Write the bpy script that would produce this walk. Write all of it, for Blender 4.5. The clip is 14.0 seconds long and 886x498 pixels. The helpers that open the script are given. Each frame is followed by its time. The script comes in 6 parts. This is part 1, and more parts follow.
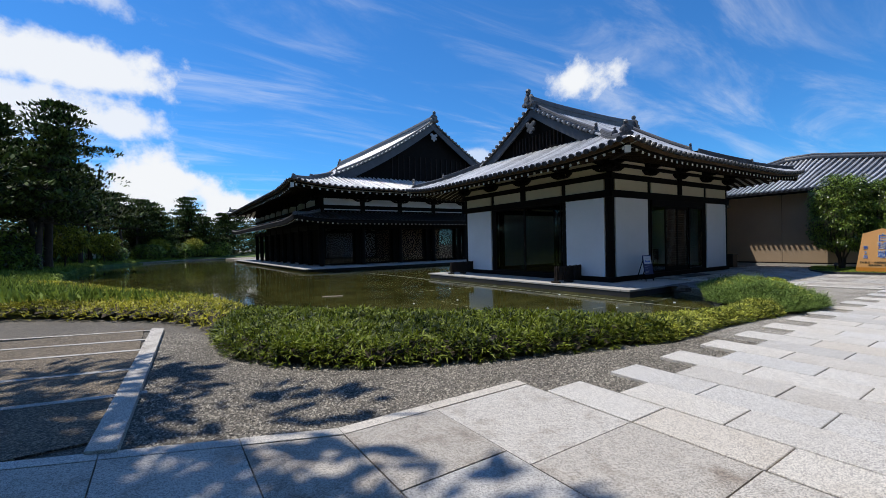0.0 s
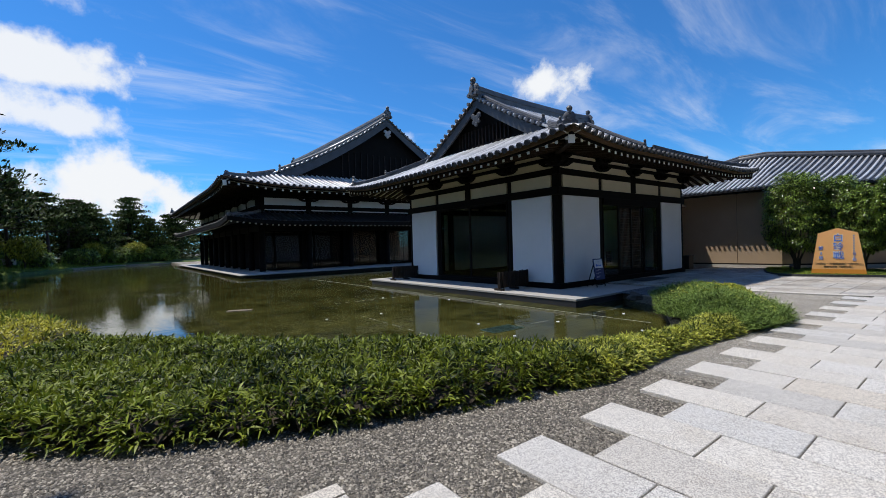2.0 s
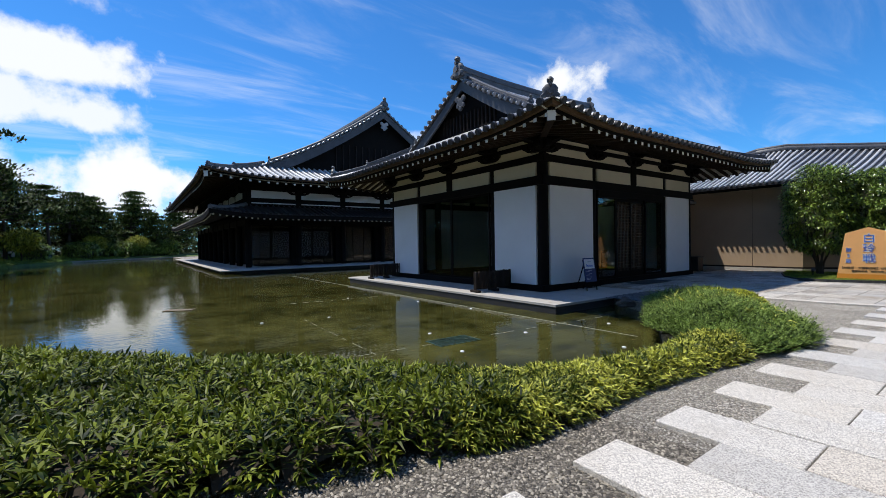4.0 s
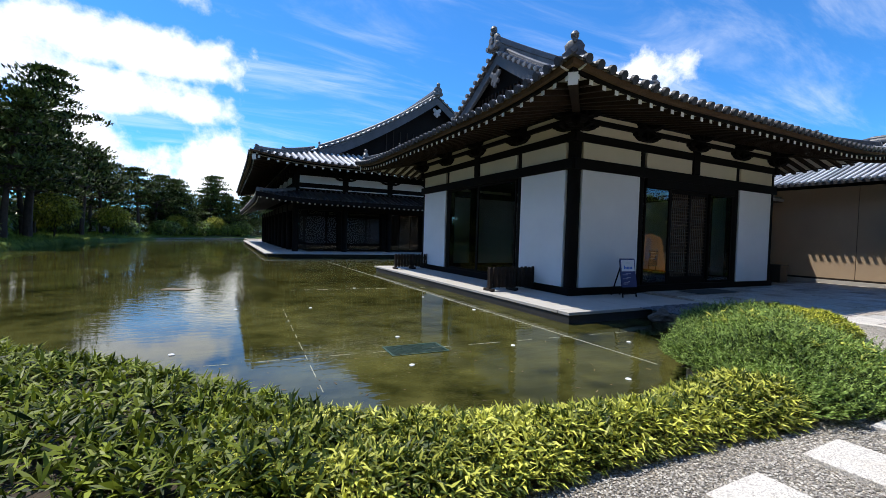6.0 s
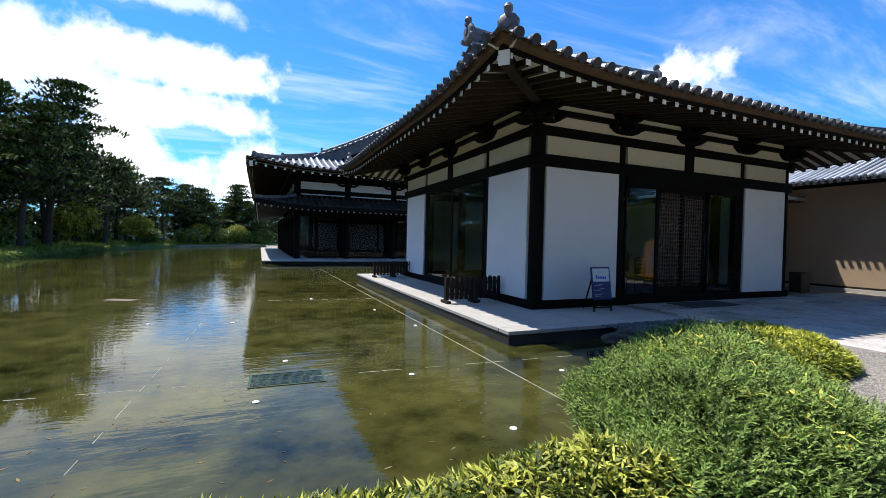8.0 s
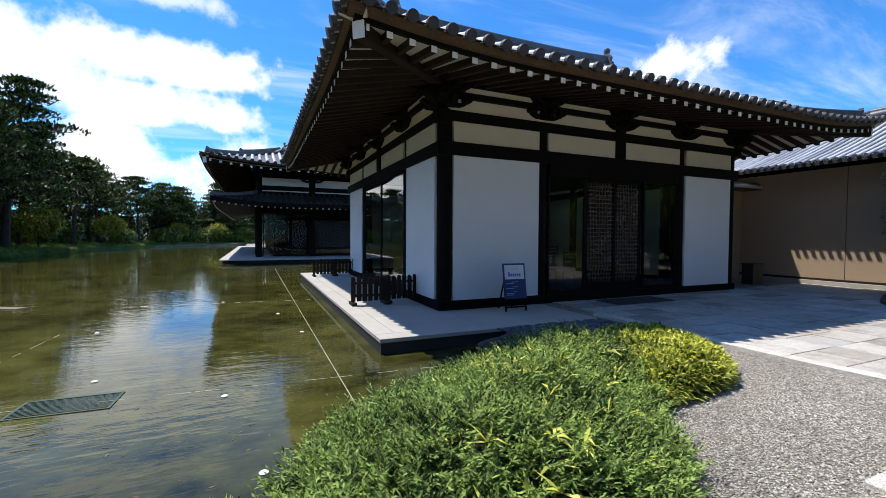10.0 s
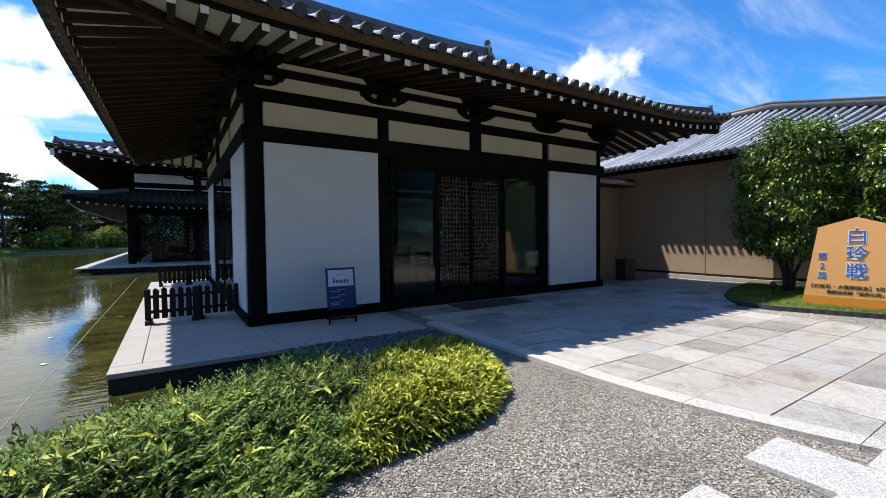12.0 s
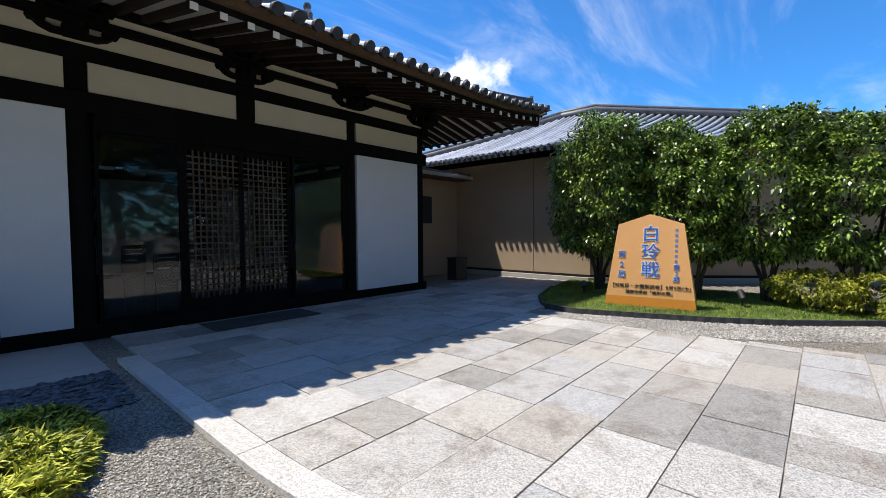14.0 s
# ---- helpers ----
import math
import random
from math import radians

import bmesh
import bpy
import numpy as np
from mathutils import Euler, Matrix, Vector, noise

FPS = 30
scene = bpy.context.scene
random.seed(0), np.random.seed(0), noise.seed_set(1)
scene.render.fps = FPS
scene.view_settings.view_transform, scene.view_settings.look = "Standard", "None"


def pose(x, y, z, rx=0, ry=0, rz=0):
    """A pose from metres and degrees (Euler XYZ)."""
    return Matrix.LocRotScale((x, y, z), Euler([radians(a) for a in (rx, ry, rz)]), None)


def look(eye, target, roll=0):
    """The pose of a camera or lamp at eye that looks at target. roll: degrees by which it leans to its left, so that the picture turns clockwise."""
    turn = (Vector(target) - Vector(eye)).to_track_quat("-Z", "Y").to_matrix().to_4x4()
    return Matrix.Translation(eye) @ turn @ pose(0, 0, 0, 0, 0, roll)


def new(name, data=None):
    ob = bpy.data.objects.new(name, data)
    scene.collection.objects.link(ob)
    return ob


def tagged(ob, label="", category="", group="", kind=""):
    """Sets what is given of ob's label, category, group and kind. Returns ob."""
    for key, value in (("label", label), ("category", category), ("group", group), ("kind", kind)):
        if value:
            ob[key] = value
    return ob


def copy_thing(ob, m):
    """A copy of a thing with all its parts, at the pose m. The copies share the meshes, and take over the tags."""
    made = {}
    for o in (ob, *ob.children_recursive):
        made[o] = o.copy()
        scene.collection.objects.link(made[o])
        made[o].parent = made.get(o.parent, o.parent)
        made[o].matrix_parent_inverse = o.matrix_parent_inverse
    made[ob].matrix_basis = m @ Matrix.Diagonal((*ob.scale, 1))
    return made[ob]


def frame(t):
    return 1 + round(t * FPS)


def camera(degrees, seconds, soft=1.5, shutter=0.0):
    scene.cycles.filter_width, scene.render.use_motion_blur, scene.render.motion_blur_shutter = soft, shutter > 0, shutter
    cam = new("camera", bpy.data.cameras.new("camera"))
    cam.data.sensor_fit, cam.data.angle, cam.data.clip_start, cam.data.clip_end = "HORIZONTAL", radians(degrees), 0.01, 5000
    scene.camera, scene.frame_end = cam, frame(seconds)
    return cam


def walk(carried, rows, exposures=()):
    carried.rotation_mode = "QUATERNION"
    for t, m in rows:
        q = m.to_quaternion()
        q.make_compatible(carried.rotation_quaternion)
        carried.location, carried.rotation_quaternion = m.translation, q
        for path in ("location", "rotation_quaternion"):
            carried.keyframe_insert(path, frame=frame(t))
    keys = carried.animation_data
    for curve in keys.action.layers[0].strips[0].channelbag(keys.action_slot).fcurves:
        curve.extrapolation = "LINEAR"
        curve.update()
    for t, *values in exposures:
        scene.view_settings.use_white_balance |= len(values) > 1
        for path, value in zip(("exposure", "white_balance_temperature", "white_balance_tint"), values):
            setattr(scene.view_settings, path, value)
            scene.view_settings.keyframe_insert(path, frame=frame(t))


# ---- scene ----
cam = camera(92.3, 14.0, soft=0.6)
PATH = [
    (0, (1.279, 1.311, 1.702), (2.385, 2.978, 1.678), -1.3),
    (0.5, (1.83, 1.589, 1.694), (2.969, 3.233, 1.677), -1.5),
    (1, (2.415, 1.8, 1.712), (3.588, 3.42, 1.695), -1.6),
    (1.5, (3.003, 1.946, 1.726), (4.204, 3.545, 1.708), -1.5),
    (2, (3.643, 2.173, 1.755), (4.864, 3.757, 1.733), -1.7),
    (4.5, (6.434, 2.892, 1.563), (7.566, 4.54, 1.531), -0.2),
    (5, (7.033, 3.036, 1.535), (8.076, 4.742, 1.488), 0.5),
    (5.5, (7.614, 3.11, 1.523), (8.611, 4.842, 1.468), 0.9),
    (6, (8.15, 3.199, 1.513), (9.065, 4.977, 1.452), 1.7),
    (6.5, (8.759, 3.258, 1.486), (9.631, 5.058, 1.433), 2.1),
    (7, (9.32, 3.314, 1.499), (10.154, 5.131, 1.459), 2.0),
    (7.5, (9.939, 3.372, 1.544), (10.741, 5.204, 1.51), 1.8),
    (9.8, (12.573, 3.276, 1.646), (13.371, 5.109, 1.596), 0.1),
    (10, (12.846, 3.267, 1.651), (13.655, 5.095, 1.589), 0.3),
    (10.5, (13.44, 3.278, 1.664), (14.27, 5.096, 1.601), -0.1),
    (11, (14.113, 3.291, 1.597), (14.974, 5.095, 1.54), -0.2),
    (11.5, (14.791, 3.329, 1.606), (15.725, 5.097, 1.551), -0.6),
    (12, (15.449, 3.287, 1.656), (16.52, 4.974, 1.591), -0.6),
    (12.5, (16.094, 3.259, 1.667), (17.315, 4.842, 1.609), -0.6),
    (13, (16.814, 3.287, 1.667), (18.178, 4.747, 1.596), -0.7),
    (13.5, (17.509, 3.397, 1.643), (18.973, 4.758, 1.563), -0.3),
    (14, (18.243, 3.552, 1.629), (19.736, 4.879, 1.543), -0.3),
]
# the camera opens up as it nears the shaded front
EXPOSURES = [(0, -0.27), (2, -0.28), (4.5, -0.05), (7, 0.32), (7.7, 0.34), (10, 0.25), (14, 0.2)]
walk(cam, [(t, look(eye, target, roll)) for t, eye, target, roll in PATH], EXPOSURES)

# ---- light ----
SUN_WAY = Vector((0.286, -0.39, -1.0))
sun_data = bpy.data.lights.new("sun", "SUN")
sun_data.energy, sun_data.angle, sun_data.color = 5.0, radians(0.53), (1.0, 0.95, 0.87)
sun = new("sun", sun_data)
sun.matrix_world = SUN_WAY.to_track_quat("-Z", "Y").to_matrix().to_4x4()


def sky_world():
    w = bpy.data.worlds.new("world")
    w.use_nodes = True
    scene.world = w
    nt = w.node_tree
    nt.nodes.clear()
    N, L = nt.nodes.new, nt.links.new
    out, bg, sky = N("ShaderNodeOutputWorld"), N("ShaderNodeBackground"), N("ShaderNodeTexSky")
    sky.sky_type, sky.sun_disc = "NISHITA", False
    sky.sun_elevation = math.asin(1 / SUN_WAY.length)
    sky.sun_rotation = math.atan2(-SUN_WAY.x, -SUN_WAY.y)
    sky.air_density, sky.dust_density, sky.ozone_density = 1.0, 0.0, 3.0
    bg.inputs["Strength"].default_value = 0.095
    tc, sep = N("ShaderNodeTexCoord"), N("ShaderNodeSeparateXYZ")
    L(tc.outputs["Generated"], sep.inputs[0])
    # a deep summer blue
    hue = N("ShaderNodeMix")
    hue.data_type, hue.blend_type = "RGBA", "MULTIPLY"
    hue.inputs["Factor"].default_value = 1.0
    L(sky.outputs[0], hue.inputs[6])
    hue.inputs[7].default_value = (0.47, 1.22, 1.92, 1)

    def math_node(op, a, b=None, clamp=False):
        n = N("ShaderNodeMath")
        n.operation, n.use_clamp = op, clamp
        for k, v in enumerate((a, b)):
            if v is None:
                continue
            if isinstance(v, (int, float)):
                n.inputs[k].default_value = v
            else:
                L(v, n.inputs[k])
        return n.outputs[0]

    # clouds lie on a flat layer: divide the direction by its height
    den = math_node("ADD", math_node("MAXIMUM", sep.outputs[2], 0.0), 0.12)
    comb = N("ShaderNodeCombineXYZ")
    L(math_node("DIVIDE", sep.outputs[0], den), comb.inputs[0])
    L(math_node("DIVIDE", sep.outputs[1], den), comb.inputs[1])

    def noise_node(vec, scale, detail, rough, dist=0.0, stretch=None):
        n = N("ShaderNodeTexNoise")
        n.inputs["Scale"].default_value, n.inputs["Detail"].default_value = scale, detail
        n.inputs["Roughness"].default_value, n.inputs["Distortion"].default_value = rough, dist
        if stretch:
            mp = N("ShaderNodeMapping")
            mp.inputs["Rotation"].default_value, mp.inputs["Scale"].default_value = stretch
            L(vec, mp.inputs["Vector"])
            vec = mp.outputs[0]
        L(vec, n.inputs["Vector"])
        return n.outputs["Fac"]

    def ramp(v, lo, hi):
        n = N("ShaderNodeMapRange")
        n.interpolation_type = "SMOOTHSTEP"
        n.inputs["From Min"].default_value, n.inputs["From Max"].default_value = lo, hi
        L(v, n.inputs["Value"])
        return n.outputs[0]

    fine = noise_node(tc.outputs["Generated"], 9.0, 8, 0.6)
    wisp = noise_node(comb.outputs[0], 1.6, 7, 0.62, 0.6, ((0, 0, 0.9), (0.5, 1.6, 1)))
    veil = math_node("MULTIPLY", ramp(wisp, 0.44, 0.86), 0.55)

    # heaps of cumulus and banks of thin cloud: direction, width, height, strength
    total = veil
    for az, el, wide, tall, power in CLOUDS:
        a, e = radians(az), radians(el)
        c = Vector((math.sin(a) * math.cos(e), math.cos(a) * math.cos(e), math.sin(e)))
        side, up = Vector((math.cos(a), -math.sin(a), 0)), Vector((-math.sin(a) * math.sin(e), -math.cos(a) * math.sin(e), math.cos(e)))
        parts = []
        for axis, size in ((side, wide), (up, tall)):
            d = N("ShaderNodeVectorMath")
            d.operation = "DOT_PRODUCT"
            L(tc.outputs["Generated"], d.inputs[0])
            d.inputs[1].default_value = axis
            q = math_node("DIVIDE", math_node("SUBTRACT", d.outputs["Value"], axis.dot(c)), size)
            parts.append(math_node("MULTIPLY", q, q))
        front = N("ShaderNodeVectorMath")
        front.operation = "DOT_PRODUCT"
        L(tc.outputs["Generated"], front.inputs[0])
        front.inputs[1].default_value = c
        r = math_node("SQRT", math_node("ADD", *parts))
        r = math_node("ADD", r, math_node("MULTIPLY", math_node("SUBTRACT", fine, 0.5), 2.6))
        blob = math_node("MULTIPLY", ramp(math_node("SUBTRACT", 1.0, r), -0.05, 0.55), power)
        blob = math_node("MULTIPLY", blob, math_node("GREATER_THAN", front.outputs["Value"], 0.3))
        total = math_node("MAXIMUM", total, blob)
    mix = N("ShaderNodeMix")
    mix.data_type = "RGBA"
    L(math_node("MULTIPLY", total, 1.0, True), mix.inputs["Factor"])
    L(hue.outputs[2], mix.inputs[6])
    mix.inputs[7].default_value = (11.5, 11.8, 12.2, 1)
    L(mix.outputs[2], bg.inputs["Color"])
    L(bg.outputs[0], out.inputs["Surface"])


# compass bearing from +y towards +x, height, half width, half height (radians of arc), strength
CLOUDS = [
    (0, 7.8, 0.17, 0.078, 1.0), (8, 5.0, 0.1, 0.05, 1.0), (-14, 8, 0.18, 0.08, 1.0), (-9, 13.8, 0.2, 0.05, 0.9), (-9, 18.6, 0.26, 0.05, 0.95), (-24, 16, 0.2, 0.1, 0.8), (-14, 25, 0.2, 0.03, 0.6),
    (51.5, 19.6, 0.08, 0.06, 1.0), (31, 14, 0.05, 0.022, 0.5), (38, 11, 0.05, 0.03, 0.6),
    (120, 20, 0.3, 0.1, 0.8), (-80, 25, 0.35, 0.12, 0.8), (170, 18, 0.3, 0.1, 0.8), (-130, 30, 0.3, 0.1, 0.7),
]
sky_world()

# ---- materials ----
def mat(name, base, rough=0.7, var=0.15, scale=3.0, fine=40.0, bump=0.15, metal=0.0, tint=None, per_object=0.0, coords="Object", spec=0.5, depth=0.01, per_island=0.0, thin=0.0, stain=1.0):
    """A surface with stains at a large scale, grain at a fine one, and relief."""
    m = bpy.data.materials.new(name)
    m.use_nodes = True
    nt = m.node_tree
    N, L = nt.nodes.new, nt.links.new
    b = nt.nodes["Principled BSDF"]
    b.inputs["Roughness"].default_value, b.inputs["Metallic"].default_value = rough, metal
    b.inputs["Specular IOR Level"].default_value = spec
    tc = N("ShaderNodeTexCoord")
    n1, n2 = N("ShaderNodeTexNoise"), N("ShaderNodeTexNoise")
    for n, s, d in ((n1, scale, 5), (n2, fine, 4)):
        n.inputs["Scale"].default_value, n.inputs["Detail"].default_value = s, d
        n.inputs["Roughness"].default_value = 0.6
        L(tc.outputs[coords], n.inputs["Vector"])
    mixn = N("ShaderNodeMath")
    mixn.operation = "ADD"
    weigh = N("ShaderNodeMath")
    weigh.operation, weigh.inputs[1].default_value, weigh.inputs[2].default_value = "MULTIPLY_ADD", stain, (1 - stain) / 2
    L(n1.outputs["Fac"], weigh.inputs[0])
    L(weigh.outputs[0], mixn.inputs[0])
    L(n2.outputs["Fac"], mixn.inputs[1])
    last = mixn.outputs[0]
    lo, hi = 0.7, 1.3
    if per_object or per_island:
        src = N("ShaderNodeObjectInfo") if per_object else N("ShaderNodeNewGeometry")
        mul = N("ShaderNodeMath")
        mul.operation, mul.inputs[1].default_value, mul.inputs[2].default_value = "MULTIPLY_ADD", per_object or per_island, -(per_object or per_island) / 2
        L(src.outputs["Random" if per_object else "Random Per Island"], mul.inputs[0])
        add = N("ShaderNodeMath")
        add.operation = "ADD"
        L(last, add.inputs[0])
        L(mul.outputs[0], add.inputs[1])
        last = add.outputs[0]
    mr = N("ShaderNodeMapRange")
    mr.inputs["From Min"].default_value, mr.inputs["From Max"].default_value = lo, hi
    L(last, mr.inputs["Value"])
    mix = N("ShaderNodeMix")
    mix.data_type = "RGBA"
    L(mr.outputs[0], mix.inputs["Factor"])
    t = tint or base
    mix.inputs[6].default_value = tuple(max(0, c * (1 - var)) for c in base) + (1,)
    mix.inputs[7].default_value = tuple(min(1, c * (1 + var)) for c in t) + (1,)
    L(mix.outputs[2], b.inputs["Base Color"])
    bp = N("ShaderNodeBump")
    bp.inputs["Strength"].default_value, bp.inputs["Distance"].default_value = bump, depth
    L(n2.outputs["Fac"], bp.inputs["Height"])
    L(bp.outputs[0], b.inputs["Normal"])
    if thin:
        tr, ms = N("ShaderNodeBsdfTranslucent"), N("ShaderNodeMixShader")
        L(mix.outputs[2], tr.inputs["Color"])
        ms.inputs[0].default_value = thin
        L(b.outputs[0], ms.inputs[1])
        L(tr.outputs[0], ms.inputs[2])
        L(ms.outputs[0], nt.nodes["Material Output"].inputs["Surface"])
    return m


def gravel_mat(name="gravel", dark=1.0, scale=74.0, warm=(1.06, 1.0, 0.9)):
    m = bpy.data.materials.new(name)
    m.use_nodes = True
    nt = m.node_tree
    N, L = nt.nodes.new, nt.links.new
    b = nt.nodes["Principled BSDF"]
    b.inputs["Roughness"].default_value = 0.85
    tc = N("ShaderNodeTexCoord")
    v = N("ShaderNodeTexVoronoi")
    v.inputs["Scale"].default_value = scale
    L(tc.outputs["Object"], v.inputs["Vector"])
    hsv = N("ShaderNodeSeparateColor")
    L(v.outputs["Color"], hsv.inputs[0])
    cr = N("ShaderNodeValToRGB")
    cr.color_ramp.elements[0].position, cr.color_ramp.elements[0].color = 0.0, (0.10, 0.094, 0.086, 1)
    cr.color_ramp.elements[1].position, cr.color_ramp.elements[1].color = 1.0, (0.60, 0.56, 0.495, 1)
    e = cr.color_ramp.elements.new(0.6)
    e.color = (0.285, 0.265, 0.24, 1)
    L(hsv.outputs[0], cr.inputs[0])
    n = N("ShaderNodeTexNoise")
    n.inputs["Scale"].default_value, n.inputs["Detail"].default_value = 0.7, 4
    L(tc.outputs["Object"], n.inputs["Vector"])
    mr = N("ShaderNodeMapRange")
    mr.inputs["To Min"].default_value, mr.inputs["To Max"].default_value = 0.7 * dark, 1.25 * dark
    L(n.outputs["Fac"], mr.inputs["Value"])
    mul = N("ShaderNodeMix")
    mul.data_type, mul.blend_type = "RGBA", "MULTIPLY"
    mul.inputs["Factor"].default_value = 1.0
    L(cr.outputs[0], mul.inputs[6])
    L(mr.outputs[0], mul.inputs[7])
    hue = N("ShaderNodeMix")
    hue.data_type, hue.blend_type = "RGBA", "MULTIPLY"
    hue.inputs["Factor"].default_value, hue.inputs[7].default_value = 1.0, (*warm, 1)
    L(mul.outputs[2], hue.inputs[6])
    L(hue.outputs[2], b.inputs["Base Color"])
    bp = N("ShaderNodeBump")
    bp.inputs["Strength"].default_value, bp.inputs["Distance"].default_value, bp.invert = 1.0, 0.02, True
    L(v.outputs["Distance"], bp.inputs["Height"])
    L(bp.outputs[0], b.inputs["Normal"])
    return m


def granite_mat(name, pale, dark, stain_colour, stains, spread):
    """Flamed granite: crystals of three greys, a tone for each slab, and brown weather stains."""
    m = bpy.data.materials.new(name)
    m.use_nodes = True
    nt = m.node_tree
    N, L = nt.nodes.new, nt.links.new
    b = nt.nodes["Principled BSDF"]
    b.inputs["Roughness"].default_value = 0.82
    tc, info = N("ShaderNodeTexCoord"), N("ShaderNodeObjectInfo")
    shift = N("ShaderNodeVectorMath")
    shift.operation = "ADD"
    push = N("ShaderNodeMath")
    push.operation, push.inputs[1].default_value = "MULTIPLY", 57.0
    L(info.outputs["Random"], push.inputs[0])
    L(tc.outputs["Object"], shift.inputs[0])
    L(push.outputs[0], shift.inputs[1])
    v = N("ShaderNodeTexVoronoi")
    v.inputs["Scale"].default_value = 140.0
    L(shift.outputs[0], v.inputs["Vector"])
    sep = N("ShaderNodeSeparateColor")
    L(v.outputs["Color"], sep.inputs[0])
    cr = N("ShaderNodeValToRGB")
    cr.color_ramp.elements[0].position, cr.color_ramp.elements[0].color = 0.0, (*dark, 1)
    cr.color_ramp.elements[1].position, cr.color_ramp.elements[1].color = 0.75, (*pale, 1)
    L(sep.outputs[0], cr.inputs[0])

    def mix(kind, fac, a, c):
        n = N("ShaderNodeMix")
        n.data_type, n.blend_type = "RGBA", kind
        if isinstance(fac, float):
            n.inputs["Factor"].default_value = fac
        else:
            L(fac, n.inputs["Factor"])
        L(a, n.inputs[6])
        if isinstance(c, tuple):
            n.inputs[7].default_value = (*c, 1)
        else:
            L(c, n.inputs[7])
        return n.outputs[2]

    tone = N("ShaderNodeValToRGB")
    e = tone.color_ramp.elements
    e[0].position, e[0].color = 0.0, (1 - spread, 1 - spread, 1 - spread, 1)
    e[1].position, e[1].color = 1.0, (1 + spread * 0.5, 1 + spread * 0.5, 1 + spread * 0.5, 1)
    for p, c in ((0.25, (1.0, 0.95, 0.88, 1)), (0.5, (0.95, 0.97, 1.0, 1)), (0.75, (1.06, 1.03, 0.98, 1))):
        x = tone.color_ramp.elements.new(p)
        x.color = c
    L(info.outputs["Random"], tone.inputs[0])
    col = mix("MULTIPLY", 1.0, cr.outputs[0], tone.outputs[0])
    n = N("ShaderNodeTexNoise")
    n.inputs["Scale"].default_value, n.inputs["Detail"].default_value, n.inputs["Roughness"].default_value = 2.2, 8, 0.72
    L(shift.outputs[0], n.inputs["Vector"])
    mr = N("ShaderNodeMapRange")
    mr.inputs["From Min"].default_value, mr.inputs["From Max"].default_value, mr.inputs["To Max"].default_value = 0.5, 0.78, stains
    L(n.outputs["Fac"], mr.inputs["Value"])
    col = mix("MULTIPLY", mr.outputs[0], col, stain_colour)
    L(col, b.inputs["Base Color"])
    bp = N("ShaderNodeBump")
    bp.inputs["Strength"].default_value, bp.inputs["Distance"].default_value = 0.5, 0.004
    L(sep.outputs[1], bp.inputs["Height"])
    L(bp.outputs[0], b.inputs["Normal"])
    return m


def water_mat():
    """Still, murky water: silt colour under a clear surface, rippled in patches."""
    m = mat("pond_water", (0.028, 0.033, 0.007), 0.03, 0.6, 0.35, 2.0, 0.0, tint=(0.06, 0.058, 0.016))
    nt = m.node_tree
    N, L = nt.nodes.new, nt.links.new
    b = nt.nodes["Principled BSDF"]
    b.inputs["IOR"].default_value = 1.33
    tc, mp = N("ShaderNodeTexCoord"), N("ShaderNodeMapping")
    mp.inputs["Rotation"].default_value, mp.inputs["Scale"].default_value = (0, 0, 0.5), (0.5, 1.7, 1)
    L(tc.outputs["Object"], mp.inputs["Vector"])
    n1, n2 = N("ShaderNodeTexNoise"), N("ShaderNodeTexNoise")
    for n, s in ((n1, 4.0), (n2, 0.16)):
        n.inputs["Scale"].default_value, n.inputs["Detail"].default_value = s, 3
        L(mp.outputs[0] if n is n1 else tc.outputs["Object"], n.inputs["Vector"])
    mr = N("ShaderNodeMapRange")
    mr.inputs["From Min"].default_value, mr.inputs["From Max"].default_value = 0.36, 0.62
    mr.inputs["To Min"].default_value, mr.inputs["To Max"].default_value = 0.035, 0.32
    L(n2.outputs["Fac"], mr.inputs["Value"])
    bp = N("ShaderNodeBump")
    bp.inputs["Distance"].default_value = 0.02
    L(mr.outputs[0], bp.inputs["Strength"])
    L(n1.outputs["Fac"], bp.inputs["Height"])
    L(bp.outputs[0], b.inputs["Normal"])
    return m


def glass_mat(name, rough=0.0, tint=(0.75, 0.8, 0.78)):
    m = bpy.data.materials.new(name)
    m.use_nodes = True
    b = m.node_tree.nodes["Principled BSDF"]
    b.inputs["Roughness"].default_value, b.inputs["Transmission Weight"].default_value = rough, 1.0
    b.inputs["Base Color"].default_value = (*tint, 1)
    b.inputs["IOR"].default_value = 1.4
    return m


M_WOOD = mat("dark_stained_wood", (0.0055, 0.0045, 0.004), 0.75, 0.4, 2.0, 30, 0.2, spec=0.12)
# Rafter wood darker than M_EAVE: the deep shade under the eaves is coloured in.
M_RAFTER = mat("shade_tinted_rafter_wood", (0.026, 0.016, 0.010), 0.7, 0.35, 2.0, 25, 0.2, spec=0.15)
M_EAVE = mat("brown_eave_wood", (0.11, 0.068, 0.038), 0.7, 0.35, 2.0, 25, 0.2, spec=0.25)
M_SOFFIT = mat("pale_soffit_board", (0.56, 0.53, 0.46), 0.8, 0.1, 2.0, 30, 0.1)
M_PLASTER = mat("white_plaster", (0.74, 0.76, 0.775), 0.85, 0.05, 1.2, 60, 0.08)
M_CREAM = mat("cream_plaster", (0.62, 0.56, 0.42), 0.85, 0.06, 1.2, 60, 0.08)
M_WHITE = mat("white_paint", (0.8, 0.79, 0.76), 0.6, 0.05, 5, 60, 0.05)
# Covers lightened for sun glare, pans darkened for the shadow between the rows.
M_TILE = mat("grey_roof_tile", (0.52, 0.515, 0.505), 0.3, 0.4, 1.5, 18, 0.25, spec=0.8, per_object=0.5)
